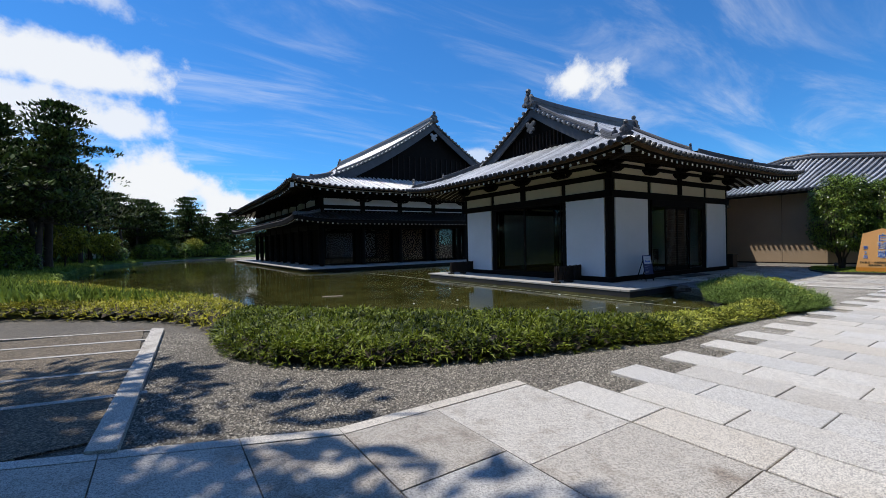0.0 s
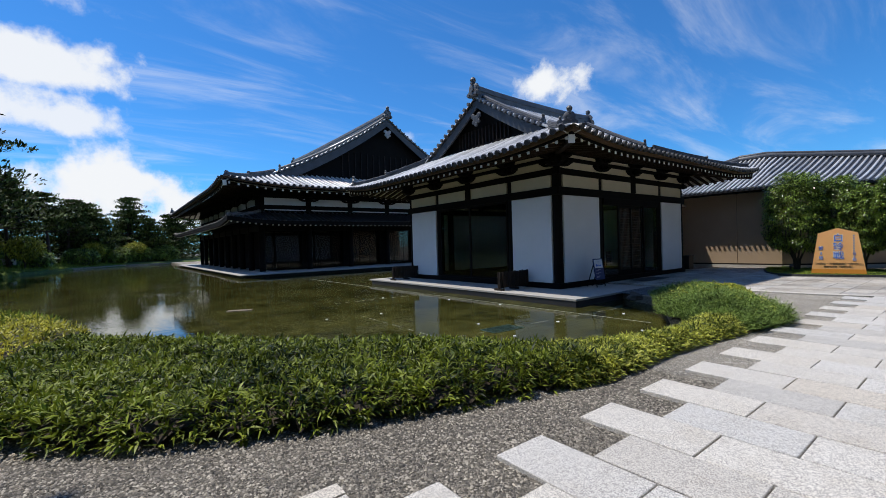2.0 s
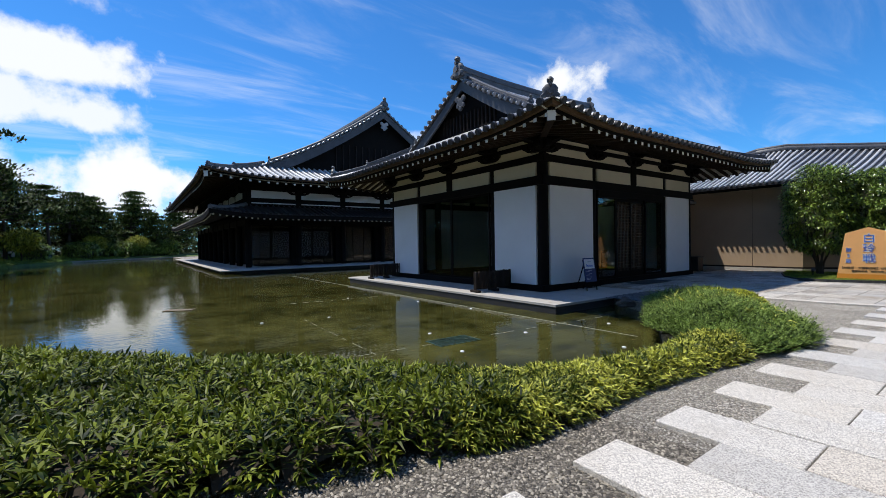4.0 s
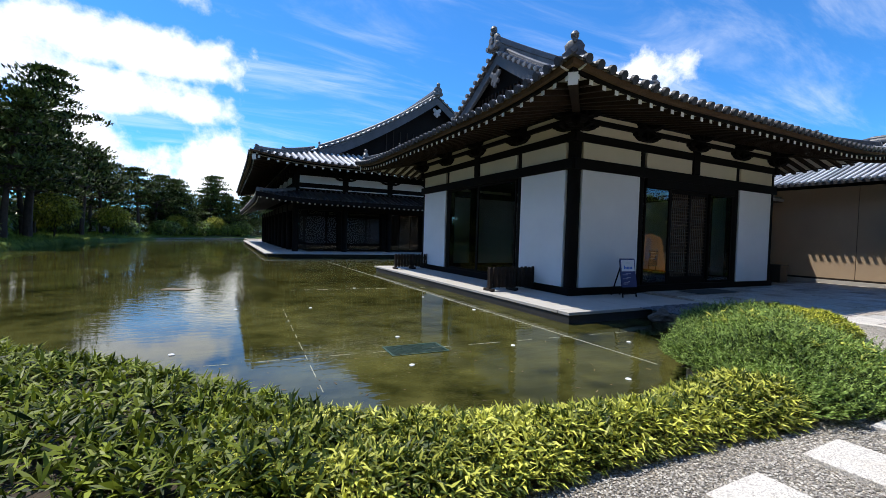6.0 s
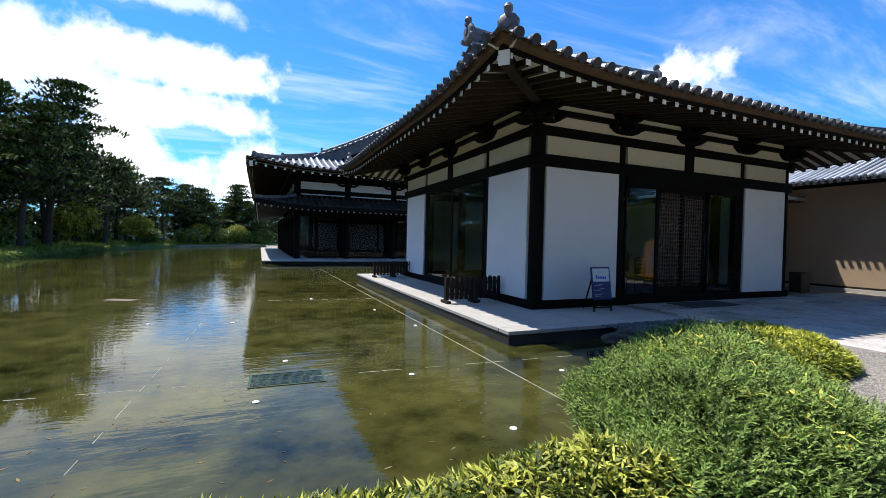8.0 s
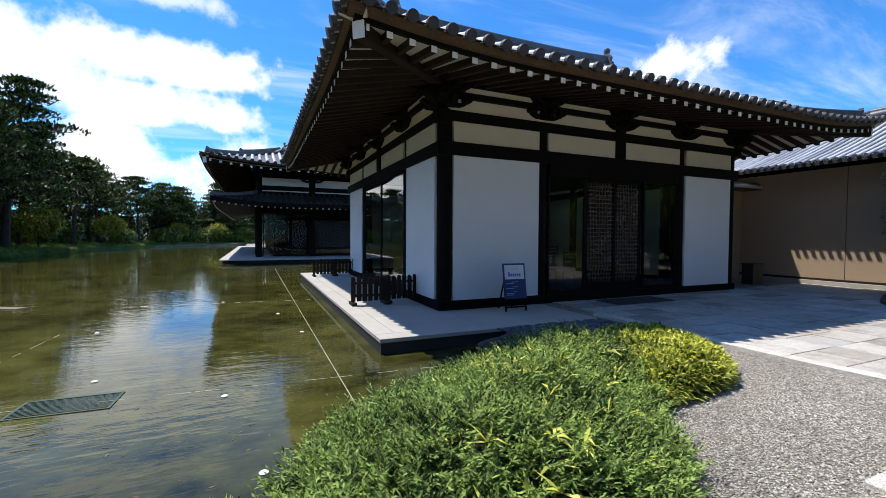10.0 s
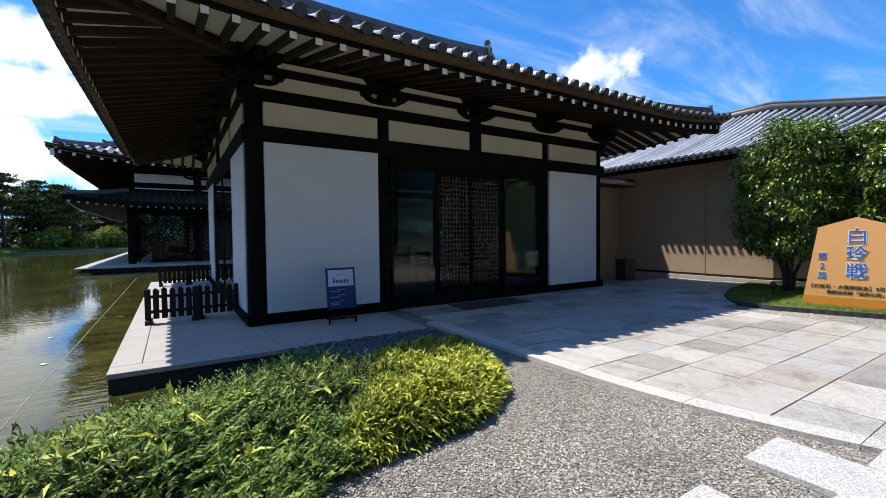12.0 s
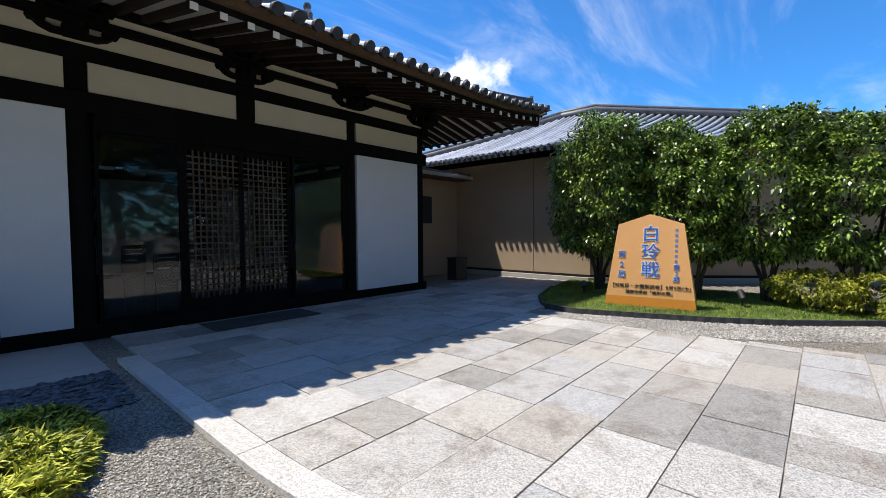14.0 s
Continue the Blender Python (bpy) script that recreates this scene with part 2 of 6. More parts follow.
M_PAN = mat("shade_dark_pan_tile", (0.11, 0.11, 0.115), 0.42, 0.4, 1.5, 12, 0.3, spec=0.4)
M_TILE_OLD = mat("weathered_ridge_tile", (0.10, 0.10, 0.105), 0.5, 0.4, 2.5, 25, 0.3, spec=0.6)
# Lower-roof grey tile, its shade and bluish sheen put into a near-black colour.
M_TILE_DARK = mat("blue_black_shaded_tile", (0.026, 0.028, 0.034), 0.42, 0.4, 2.5, 25, 0.3, spec=0.5)
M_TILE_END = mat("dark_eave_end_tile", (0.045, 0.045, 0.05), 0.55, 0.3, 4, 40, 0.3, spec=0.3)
M_STUCCO = mat("tan_stucco", (0.47, 0.345, 0.23), 0.9, 0.08, 0.8, 70, 0.12)
M_GRANITE = granite_mat("pale_granite", (0.74, 0.71, 0.66), (0.27, 0.255, 0.24), (0.72, 0.66, 0.58), 0.5, 0.14)
M_GRANITE2 = granite_mat("mottled_granite", (0.62, 0.585, 0.535), (0.19, 0.18, 0.165), (0.40, 0.32, 0.25), 0.95, 0.38)
M_MORTAR = mat("beige_joint_mortar", (0.34, 0.29, 0.225), 0.95, 0.4, 3, 60, 0.4)
M_DECK = mat("deck_stone", (0.42, 0.40, 0.37), 0.8, 0.12, 1.5, 120, 0.2, depth=0.004)
# Shade below the deck edges is put into this near-black; also the link window.
M_DARK = mat("shade_black_surface", (0.03, 0.03, 0.03), 0.6, 0.3, 2, 40, 0.2)
M_GRAVEL = gravel_mat()
# The same gravel, darkened in colour for the dimmer start of the walk.
M_GRAVEL_DARK = gravel_mat("dimmed_gravel", 0.58)
M_WATER = water_mat()
M_GLASS = glass_mat("window_glass")
M_SOIL = mat("dark_soil", (0.05, 0.038, 0.026), 0.95, 0.4, 2, 30, 0.5)
# One bamboo in two leaf colours: M_LEAF darker, M_LEAF_M brightened as if sunlit.
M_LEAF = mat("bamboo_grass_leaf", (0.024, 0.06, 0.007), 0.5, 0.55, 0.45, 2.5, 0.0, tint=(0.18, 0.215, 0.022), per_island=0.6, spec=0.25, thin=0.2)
M_LEAF_M = mat("sun_tinted_bamboo_grass_leaf", (0.10, 0.16, 0.016), 0.5, 0.5, 0.6, 3, 0.0, tint=(0.5, 0.5, 0.09), per_island=0.85, spec=0.3, thin=0.2)
M_LEAF_F = mat("bank_bamboo_grass_leaf", (0.16, 0.19, 0.018), 0.5, 0.5, 0.5, 3, 0.0, tint=(0.5, 0.46, 0.06), per_island=0.6, spec=0.25, thin=0.3)
M_LEAF_Y = mat("yellow_bamboo_grass_leaf", (0.13, 0.2, 0.018), 0.5, 0.45, 0.9, 3, 0.0, tint=(0.5, 0.5, 0.07), per_island=0.8, spec=0.3, thin=0.18)
M_JUNIPER = mat("juniper_needles", (0.035, 0.08, 0.016), 0.6, 0.6, 0.9, 5, 0.0, tint=(0.21, 0.295, 0.07), per_island=0.6, spec=0.2, thin=0.2)
M_PINE = mat("pine_needles", (0.013, 0.028, 0.008), 0.6, 0.5, 0.3, 2, 0.0, tint=(0.08, 0.112, 0.028), per_island=0.6, spec=0.15, thin=0.03)
M_BROAD = mat("broad_leaves", (0.034, 0.08, 0.013), 0.32, 0.65, 0.7, 3, 0.0, tint=(0.205, 0.29, 0.047), per_island=0.9, spec=0.6, thin=0.1)
M_AZALEA = mat("yellow_green_leaves", (0.18, 0.21, 0.025), 0.5, 0.5, 0.7, 3, 0.0, tint=(0.40, 0.40, 0.055), per_island=0.7, spec=0.25, thin=0.2)
M_BARK = mat("pine_bark", (0.06, 0.045, 0.035), 0.9, 0.45, 3, 20, 0.6)
M_GRASS = mat("lawn_grass", (0.12, 0.19, 0.03), 0.7, 0.4, 0.8, 5, 0.2, tint=(0.26, 0.33, 0.06), per_island=0.5, spec=0.2, thin=0.25)
M_LAWN = mat("lawn_soil", (0.10, 0.14, 0.03), 0.9, 0.4, 0.8, 25, 0.5)
M_ORANGE = mat("orange_painted_board", (0.93, 0.47, 0.165), 0.55, 0.05, 1.5, 40, 0.03)
M_ORANGE2 = mat("deep_orange_board", (0.80, 0.30, 0.035), 0.55, 0.05, 1.5, 40, 0.03)
M_INK = mat("black_print", (0.02, 0.02, 0.02), 0.6, 0.1)
M_BLUE = mat("blue_print", (0.03, 0.15, 0.58), 0.6, 0.1)
M_BOARD = mat("navy_board", (0.012, 0.035, 0.15), 0.5, 0.1)
M_FENCE = mat("weathered_dark_wood", (0.022, 0.016, 0.013), 0.75, 0.5, 4, 30, 0.4, spec=0.2)
M_RUBBER = mat("grey_rubber_edging", (0.06, 0.06, 0.06), 0.7, 0.3, 4, 30, 0.2)
# interior shade is put into this near-black colour
M_INNER = mat("shade_dark_interior", (0.010, 0.008, 0.007), 0.85, 0.3, spec=0.1)
M_LATTICE = mat("brown_lattice", (0.07, 0.046, 0.027), 0.7, 0.3)
M_PEBBLE = mat("blue_grey_pebble", (0.10, 0.11, 0.125), 0.6, 0.5, 8, 40, 0.2, per_island=0.8)
M_CONC = mat("brown_grey_concrete", (0.16, 0.125, 0.085), 0.85, 0.45, 0.9, 60, 0.5, per_object=0.2)
M_AGGREGATE = gravel_mat("brown_aggregate", 0.62, 55.0, (1.05, 0.9, 0.7))

# ---- building helpers ----
class Shape:
    """Collects faces of one mesh."""

    def __init__(self):
        self.v, self.f, self.mi = [], [], []

    def face(self, pts, mi=0):
        i = len(self.v)
        self.v += [tuple(p) for p in pts]
        self.f.append(tuple(range(i, i + len(pts))))
        self.mi.append(mi)

    def grid(self, rows, closed=False, mi=0):
        """Rows of points of equal length, joined into a sheet."""
        i, n = len(self.v), len(rows[0])
        for r in rows:
            self.v += [tuple(p) for p in r]
        for a in range(len(rows) - 1):
            for b in range(n if closed else n - 1):
                c = (b + 1) % n
                self.f.append((i + a * n + b, i + a * n + c, i + (a + 1) * n + c, i + (a + 1) * n + b))
                self.mi.append(mi)

    def box(self, lo, hi, bevel=0.0, mi=0):
        (x0, y0, z0), (x1, y1, z1) = lo, hi
        c = bevel
        if c <= 0:
            rows = [[(x0, y0, z0), (x1, y0, z0), (x1, y1, z0), (x0, y1, z0)], [(x0, y0, z1), (x1, y0, z1), (x1, y1, z1), (x0, y1, z1)]]
        else:
            def ring(z, d):
                return [(x0 + c, y0 + d, z), (x1 - c, y0 + d, z), (x1 - d, y0 + c, z), (x1 - d, y1 - c, z), (x1 - c, y1 - d, z), (x0 + c, y1 - d, z), (x0 + d, y1 - c, z), (x0 + d, y0 + c, z)]
            rows = [ring(z0, c), ring(z0 + c, 0), ring(z1 - c, 0), ring(z1, c)]
        self.face(rows[0][::-1], mi)
        self.grid(rows, True, mi)
        self.face(rows[-1], mi)

    def beam(self, a, b, w, h, mi=0, up=(0, 0, 1)):
        """A square bar from a to b; its top middle line runs through a and b minus h/2."""
        a, b = Vector(a), Vector(b)
        d = (b - a).normalized()
        s = d.cross(Vector(up)).normalized()
        u = s.cross(d)
        rows = [[p + s * x * w / 2 + u * y * h / 2 for x, y in ((-1, -1), (1, -1), (1, 1), (-1, 1))] for p in (a, b)]
        self.face(rows[0][::-1], mi)
        self.grid(rows, True, mi)
        self.face(rows[1], mi)

    def tube(self, pts, radii, n=8, mi=0):
        pts = [Vector(p) for p in pts]
        rows = []
        for k, p in enumerate(pts):
            d = (pts[min(k + 1, len(pts) - 1)] - pts[max(k - 1, 0)]).normalized()
            s = d.cross(Vector((0.123, 0.456, 0.88) if abs(d.z) < 0.9 else (1, 0.1, 0))).normalized()
            u = d.cross(s)
            r = radii[k] if isinstance(radii, (list, tuple)) else radii
            rows.append([p + (s * math.cos(q * math.tau / n) + u * math.sin(q * math.tau / n)) * r for q in range(n)])
        self.face(rows[0][::-1], mi)
        self.grid(rows, True, mi)
        self.face(rows[-1], mi)

    def mesh(self, name, mats, smooth=False):
        me = bpy.data.meshes.new(name)
        me.from_pydata([tuple(p) for p in self.v], [], self.f)
        for m in mats if isinstance(mats, (list, tuple)) else [mats]:
            me.materials.append(m)
        if any(self.mi):
            me.polygons.foreach_set("material_index", self.mi)
        bm = bmesh.new()
        bm.from_mesh(me)
        if len(me.polygons) < 20000:
            bmesh.ops.remove_doubles(bm, verts=bm.verts, dist=1e-5)
            bmesh.ops.recalc_face_normals(bm, faces=bm.faces)
        bm.to_mesh(me)
        bm.free()
        if smooth:
            me.polygons.foreach_set("use_smooth", [True] * len(me.polygons))
            me.set_sharp_from_angle(angle=radians(40))
        return me


def part(name, shape, material, parent=None, label="", smooth=False):
    ob = new(name, shape.mesh(name, material, smooth) if isinstance(shape, Shape) else shape)
    if parent:
        ob.parent = parent
    return tagged(ob, label)


def thing(name, label, category, at=None, group=""):
    ob = new(name)
    ob.empty_display_size = 0.2
    if at is not None:
        ob.matrix_basis = at
    return tagged(ob, label, category, group)


def box_part(name, lo, hi, material, parent=None, bevel=0.0, label=""):
    s = Shape()
    s.box(lo, hi, bevel)
    return part(name, s, material, parent, label)


def structure(name, shape, material, label="", smooth=False, category=""):
    return tagged(part(name, shape, material, None, label, smooth), category=category, kind="structure")


def blades_from(name, material, co, parent=None):
    """Leaf blades of five points each: two at the root, two in the middle, one at the tip."""
    n = len(co) // 5
    me = bpy.data.meshes.new(name)
    me.vertices.add(n * 5)
    me.vertices.foreach_set("co", co.astype(np.float32).ravel())
    base = np.arange(n)[:, None] * 5
    loops = (base + np.array([[0, 1, 2, 3, 3, 2, 4]])).ravel()
    me.loops.add(len(loops))
    me.loops.foreach_set("vertex_index", loops)
    me.polygons.add(n * 2)
    starts = (np.arange(n)[:, None] * 7 + np.array([[0, 4]])).ravel()
    me.polygons.foreach_set("loop_start", starts)
    me.update(calc_edges=True)
    me.validate()
    me.materials.append(material)
    ob = new(name, me)
    if parent:
        ob.parent = parent
    return ob


def leaf_points(rng, root, way, length, width, droop):
    """Arrays of roots and unit ways to five-point blades."""
    n = len(root)
    side = np.cross(way, np.array([0, 0, 1.0]) + rng.normal(0, 0.35, (n, 3)))
    side /= np.linalg.norm(side, axis=1)[:, None] + 1e-9
    mid = root + way * (length * 0.45)[:, None]
    tip = root + way * length[:, None]
    tip[:, 2] -= droop * length
    w = width[:, None]
    out = np.stack([root - side * w * 0.15, root + side * w * 0.15, mid + side * w * 0.5, mid - side * w * 0.5, tip], axis=1)
    return out.reshape(-1, 3)

# ---- roofs ----
def irimoya(house, hx, hy, dg, ez, a, b, up, pitch, tube_r, over=0.35, steps=12, reach=4.0, bar=0.45):
    """A hip-and-gable roof over the house, its ridge along the local x: half length, half width, depth of the gables, eave height,
    slope and curve, lift of the corners, spacing and radius of the cover tiles."""
    G = hx - dg

    def z_at(d, c):
        t = max(0.0, 1 - c / reach)
        return ez + a * d + b * d * d + up * t ** 2.2 * max(0.0, 1 - d / reach)

    def point(side, s, d, lift=0.0):
        half = hx if side in "ns" else hy
        z = z_at(d, max(0, half - abs(s))) + lift
        return {"s": (s, -hy + d, z), "n": (s, hy - d, z), "w": (-hx + d, s, z), "e": (hx - d, s, z)}[side]

    roof = new("roof")
    roof.parent = house
    tagged(roof, "curved hip-and-gable roof of grey clay tiles")
    sheet = Shape()
    for side in "sn":
        rows = []
        for k in range(steps + 1):
            d = dg * k / steps
            rows.append([point(side, (hx - d) * (2 * j / 24 - 1), d) for j in range(25)])
        sheet.grid(rows)
        rows = []
        for k in range(steps + 1):
            d = dg + (hy - dg) * k / steps
            rows.append([point(side, (G + over) * (2 * j / 12 - 1), d) for j in range(13)])
        sheet.grid(rows)
    for side in "we":
        rows = []
        for k in range(steps + 1):
            d = (dg + 0.3) * k / steps
            rows.append([point(side, (hy - d) * (2 * j / 24 - 1), d) for j in range(25)])
        sheet.grid(rows)
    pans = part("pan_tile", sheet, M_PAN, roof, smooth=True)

    def cover_row(side, s, d0, d1):
        sh = Shape()
        n = max(3, int((d1 - d0) / 0.6))
        rows, r = [], tube_r
        for k in range(n + 1):
            for q, rr in ((0.0, r * 1.06), (0.97, r * 0.96)):
                if k == n and q:
                    continue
                d = d0 + (d1 - d0) * (k + q) / n
                x, y, z = point(side, s, d)
                ring = []
                for m in range(7):
                    ang = math.pi * (m - 0.6) / 4.8
                    o, h = -math.cos(ang) * rr, math.sin(ang) * rr
                    ring.append((x + o, y, z + h + 0.02) if side in "sn" else (x, y + o, z + h + 0.02))
                rows.append(ring)
        sh.grid(rows)
        # the round end tile at the eave
        p0, p1 = Vector(point(side, s, d0 - 0.05, 0.035)), Vector(point(side, s, d0 + 0.03, 0.035))
        sh.tube([p0, p1], tube_r * 1.12, 12, 1)
        ctr = p0 + (p0 - p1).normalized() * 0.004
        sh.tube([ctr, p0], tube_r * 0.8, 12, 1)
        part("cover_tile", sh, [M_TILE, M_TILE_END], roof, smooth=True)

    for side in "snwe":
        half = hx if side in "sn" else hy
        n = int(2 * (half - 0.25) / pitch)
        for k in range(n + 1):
            s = (k - n / 2) * pitch
            c = half - abs(s)
            if side in "sn":
                d1 = hy - 0.05 if abs(s) <= G + over else c - 0.05
            else:
                d1 = min(c - 0.05, dg + 0.2)
            if d1 > 0.25:
                cover_row(side, s, 0.0, d1)

    # curved eave boards under the tiles
    for side in "snwe":
        half = hx if side in "sn" else hy
        for nm, d, lo, hi, wid, m in (("eave_board", 0.12, -0.14, -0.015, 0.1, M_EAVE), ("eave_fascia", 0.22, -0.24, -0.14, 0.08, M_WOOD)):
            sh, rows = Shape(), []
            for k in range(41):
                s = (half - d) * (k / 20 - 1)
                ring = [point(side, s, d, lo), point(side, s, d, hi)]
                back = [point(side, s, d + wid, hi), point(side, s, d + wid, lo)]
                zz = ring[0][2]
                ring += [(p[0], p[1], zz + (hi - lo if i == 0 else 0)) for i, p in enumerate(back)]
                rows.append(ring)
            sh.grid(rows, True)
            part(nm, sh, m, roof)

    # ridge, hips and gable edges
    def ridge_strip(name, pts, w, h, cap):
        sh, rows = Shape(), []
        pts = [Vector(p) for p in pts]
        for k, p in enumerate(pts):
            dd = (pts[min(k + 1, len(pts) - 1)] - pts[max(k - 1, 0)])
            s = Vector((-dd.y, dd.x, 0)).normalized()
            prof = [(-0.62, -0.12), (-0.62, 0.10), (-0.5, 0.12), (-0.5, 0.45), (-0.58, 0.47), (-0.58, 0.55), (-0.42, 0.58), (-0.42, 0.86), (-0.3, 0.97), (0, 1.06)]
            prof = prof + [(-q, z) for q, z in prof[-2::-1]]
            rows.append([p + s * q * w + Vector((0, 0, z * h)) for q, z in prof])
        sh.grid(rows, True)
        sh.face(rows[0][::-1])
        sh.face(rows[-1])
        part(name, sh, M_TILE_OLD, roof, smooth=True)

    def ornament(p, way, size, finial=True):
        """The end tile of a ridge: a shield with a rolled brow and a boss, and a finial on it."""
        sh = Shape()
        way = Vector(way).normalized()
        s = Vector((-way.y, way.x, 0))
        outline = [(-0.55, 0), (-0.62, 0.3), (-0.45, 0.45), (-0.5, 0.7), (-0.3, 0.95), (0, 1.05), (0.3, 0.95), (0.5, 0.7), (0.45, 0.45), (0.62, 0.3), (0.55, 0)]
        rows = []
        for off, sc in ((-0.14, 1.0), (0.05, 1.0), (0.13, 0.8)):
            rows.append([Vector(p) + way * off * size + s * q * size * sc + Vector((0, 0, (0.45 + (z - 0.45) * sc) * size)) for q, z in outline])
        sh.grid(rows, True)
        sh.face(rows[0][::-1])
        sh.face(rows[-1])
        for q, z, r in ((0, 0.5, 0.2), (-0.42, 0.12, 0.16), (0.42, 0.12, 0.16), (0, 0.95, 0.13)):
            c = Vector(p) + s * q * size + Vector((0, 0, z * size))
            sh.tube([c, c + way * 0.24 * size], [r * size, r * size * 0.85], 12)
        c = Vector(p) + Vector((0, 0, 1.0 * size))
        if finial:
            sh.tube([c, c + Vector((0, 0, 0.12 * size)), c + Vector((0, 0, 0.3 * size)) + way * 0.05 * size, c + Vector((0, 0, 0.42 * size)) + way * 0.1 * size],
                    [0.12 * size, 0.2 * size, 0.22 * size, 0.1 * size], 10)
        part("ridge_end_tile", sh, M_TILE_OLD, roof, smooth=True)

    zr = z_at(hy, 99)
    big = tube_r / 0.085
    ridge_strip("ridge", [((G + over) * (k / 10 - 1), 0, zr - 0.06 + 0.12 * abs(k / 10 - 1) ** 3) for k in range(21)], 0.34 * big, 0.55 * big, M_TILE)
    for sx in (-1, 1):
        ornament((sx * (G + over + 0.05), 0, zr + 0.05), (sx, 0, 0), 0.62 * big)
        for sy in (-1, 1):
            hip = []
            for k in range(13):
                d = 0.45 + (dg - 0.45) * k / 12
                hip.append((sx * (hx - d), sy * (hy - d), z_at(d, d) + 0.05))
            ridge_strip("hip_ridge", hip, 0.26 * big, 0.2 * big, M_TILE)
            ridge_strip("upper_hip_ridge", [(p[0], p[1], p[2] + 0.15 * big) for p in hip[5:]], 0.2 * big, 0.13 * big, M_TILE)
            ornament(hip[0], (sx, sy, 0), (0.4 if sx < 0 else 0.26) * big, sx < 0)
            ornament((hip[5][0], hip[5][1], hip[5][2] + 0.1 * big), (sx, sy, 0), 0.24 * big, sx < 0)
            fall = [(sx * (G + over - 0.42), sy * (hy - d), z_at(d, 99) + 0.03) for d in np.linspace(dg + 0.4, hy - 0.1, 12)]
            ridge_strip("gable_ridge", fall, 0.26 * big, 0.26 * big, M_TILE)
            ornament(fall[0], (0, sy, 0), 0.32 * big)
            # verge tiles, seen end on along the gable
            n = int((hy - dg) / pitch * 1.05)
            for k in range(n):
                d = dg + 0.25 + (hy - dg - 0.35) * k / n
                sh = Shape()
                q = (sy * (hy - d), z_at(d, 99) + 0.05)
                sh.tube([(sx * (G + over - 0.3), *q), (sx * (G + over + 0.08), *q)], tube_r * 1.05, 10)
                sh.tube([(sx * (G + over + 0.08), *q), (sx * (G + over + 0.085), *q)], tube_r * 0.7, 10)
                part("verge_tile", sh, M_TILE_OLD, roof, smooth=True)
            # bargeboard
            sh, rows = Shape(), []
            for d in np.linspace(dg - 0.15, hy, 14):
                z = z_at(d, 99)
                drop = bar * (1.15 - 0.3 * (d - dg) / (hy - dg))
                x0, x1 = sx * (G + over - 0.2), sx * (G + over - 0.1)
                y = sy * (hy - d)
                rows.append([(x0, y, z - 0.07), (x1, y, z - 0.07), (x1, y, z - 0.07 - drop), (x0, y, z - 0.07 - drop)])
            sh.grid(rows, True)
            sh.face(rows[0])
            sh.face(rows[-1])
            part("bargeboard", sh, M_BARGE, roof)
        # gable wall with its lattice and pendant
        sh = Shape()
        tri = [(sy * (hy - d), z_at(d, 99) - 0.1) for sy, d in [(-1, q) for q in np.linspace(dg, hy, 8)] + [(1, q) for q in np.linspace(hy, dg, 8)][1:]]
        for x in (sx * (G - 0.15), sx * (G - 0.3)):
            sh.face([(x, y, z) for y, z in tri])
        part("gable_wall", sh, M_WOOD, roof)
        sh = Shape()
        zb, xg = z_at(dg, 99), sx * (G - 0.1)
        sh.box((xg - 0.06, -(hy - dg), zb - 0.05), (xg + 0.06, hy - dg, zb + 0.2 * big))
        part("gable_beam", sh, M_WOOD, roof)
        wid = (hy - dg) * 0.42
        for k in range(15):
            sh = Shape()
            y = wid * (k / 7 - 1)
            sh.box((xg - 0.04, y - 0.03 * big, zb + 0.2 * big), (xg + 0.04, y + 0.03 * big, zb + (zr - zb) * 0.42))
            part("gable_slat", sh, M_FENCE, roof)
        sh = Shape()
        gp = (sx * (G + over - 0.06), 0, zr - 0.55 * big - bar)
        for q, z, r in ((0, 0, 0.2), (-0.2, 0.16, 0.13), (0.2, 0.16, 0.13), (0, -0.24, 0.11), (-0.17, -0.12, 0.1), (0.17, -0.12, 0.1)):
            c = Vector((gp[0], q * big, gp[2] + z * big))
            sh.tube([c - Vector((sx * 0.03, 0, 0)), c + Vector((sx * 0.03, 0, 0)), c + Vector((sx * 0.05, 0, 0))], [r * big, r * big, r * big * 0.7], 14)
        part("gable_pendant", sh, M_WHITEWOOD if big > 1.1 else M_BARGE, roof, "carved wooden gable pendant")
    return roof, z_at


M_BARGE = mat("grey_bargeboard", (0.06, 0.065, 0.075), 0.6, 0.3, 1.5, 20, 0.15)
M_WHITEWOOD = mat("grey_carved_wood", (0.30, 0.30, 0.31), 0.7, 0.2)


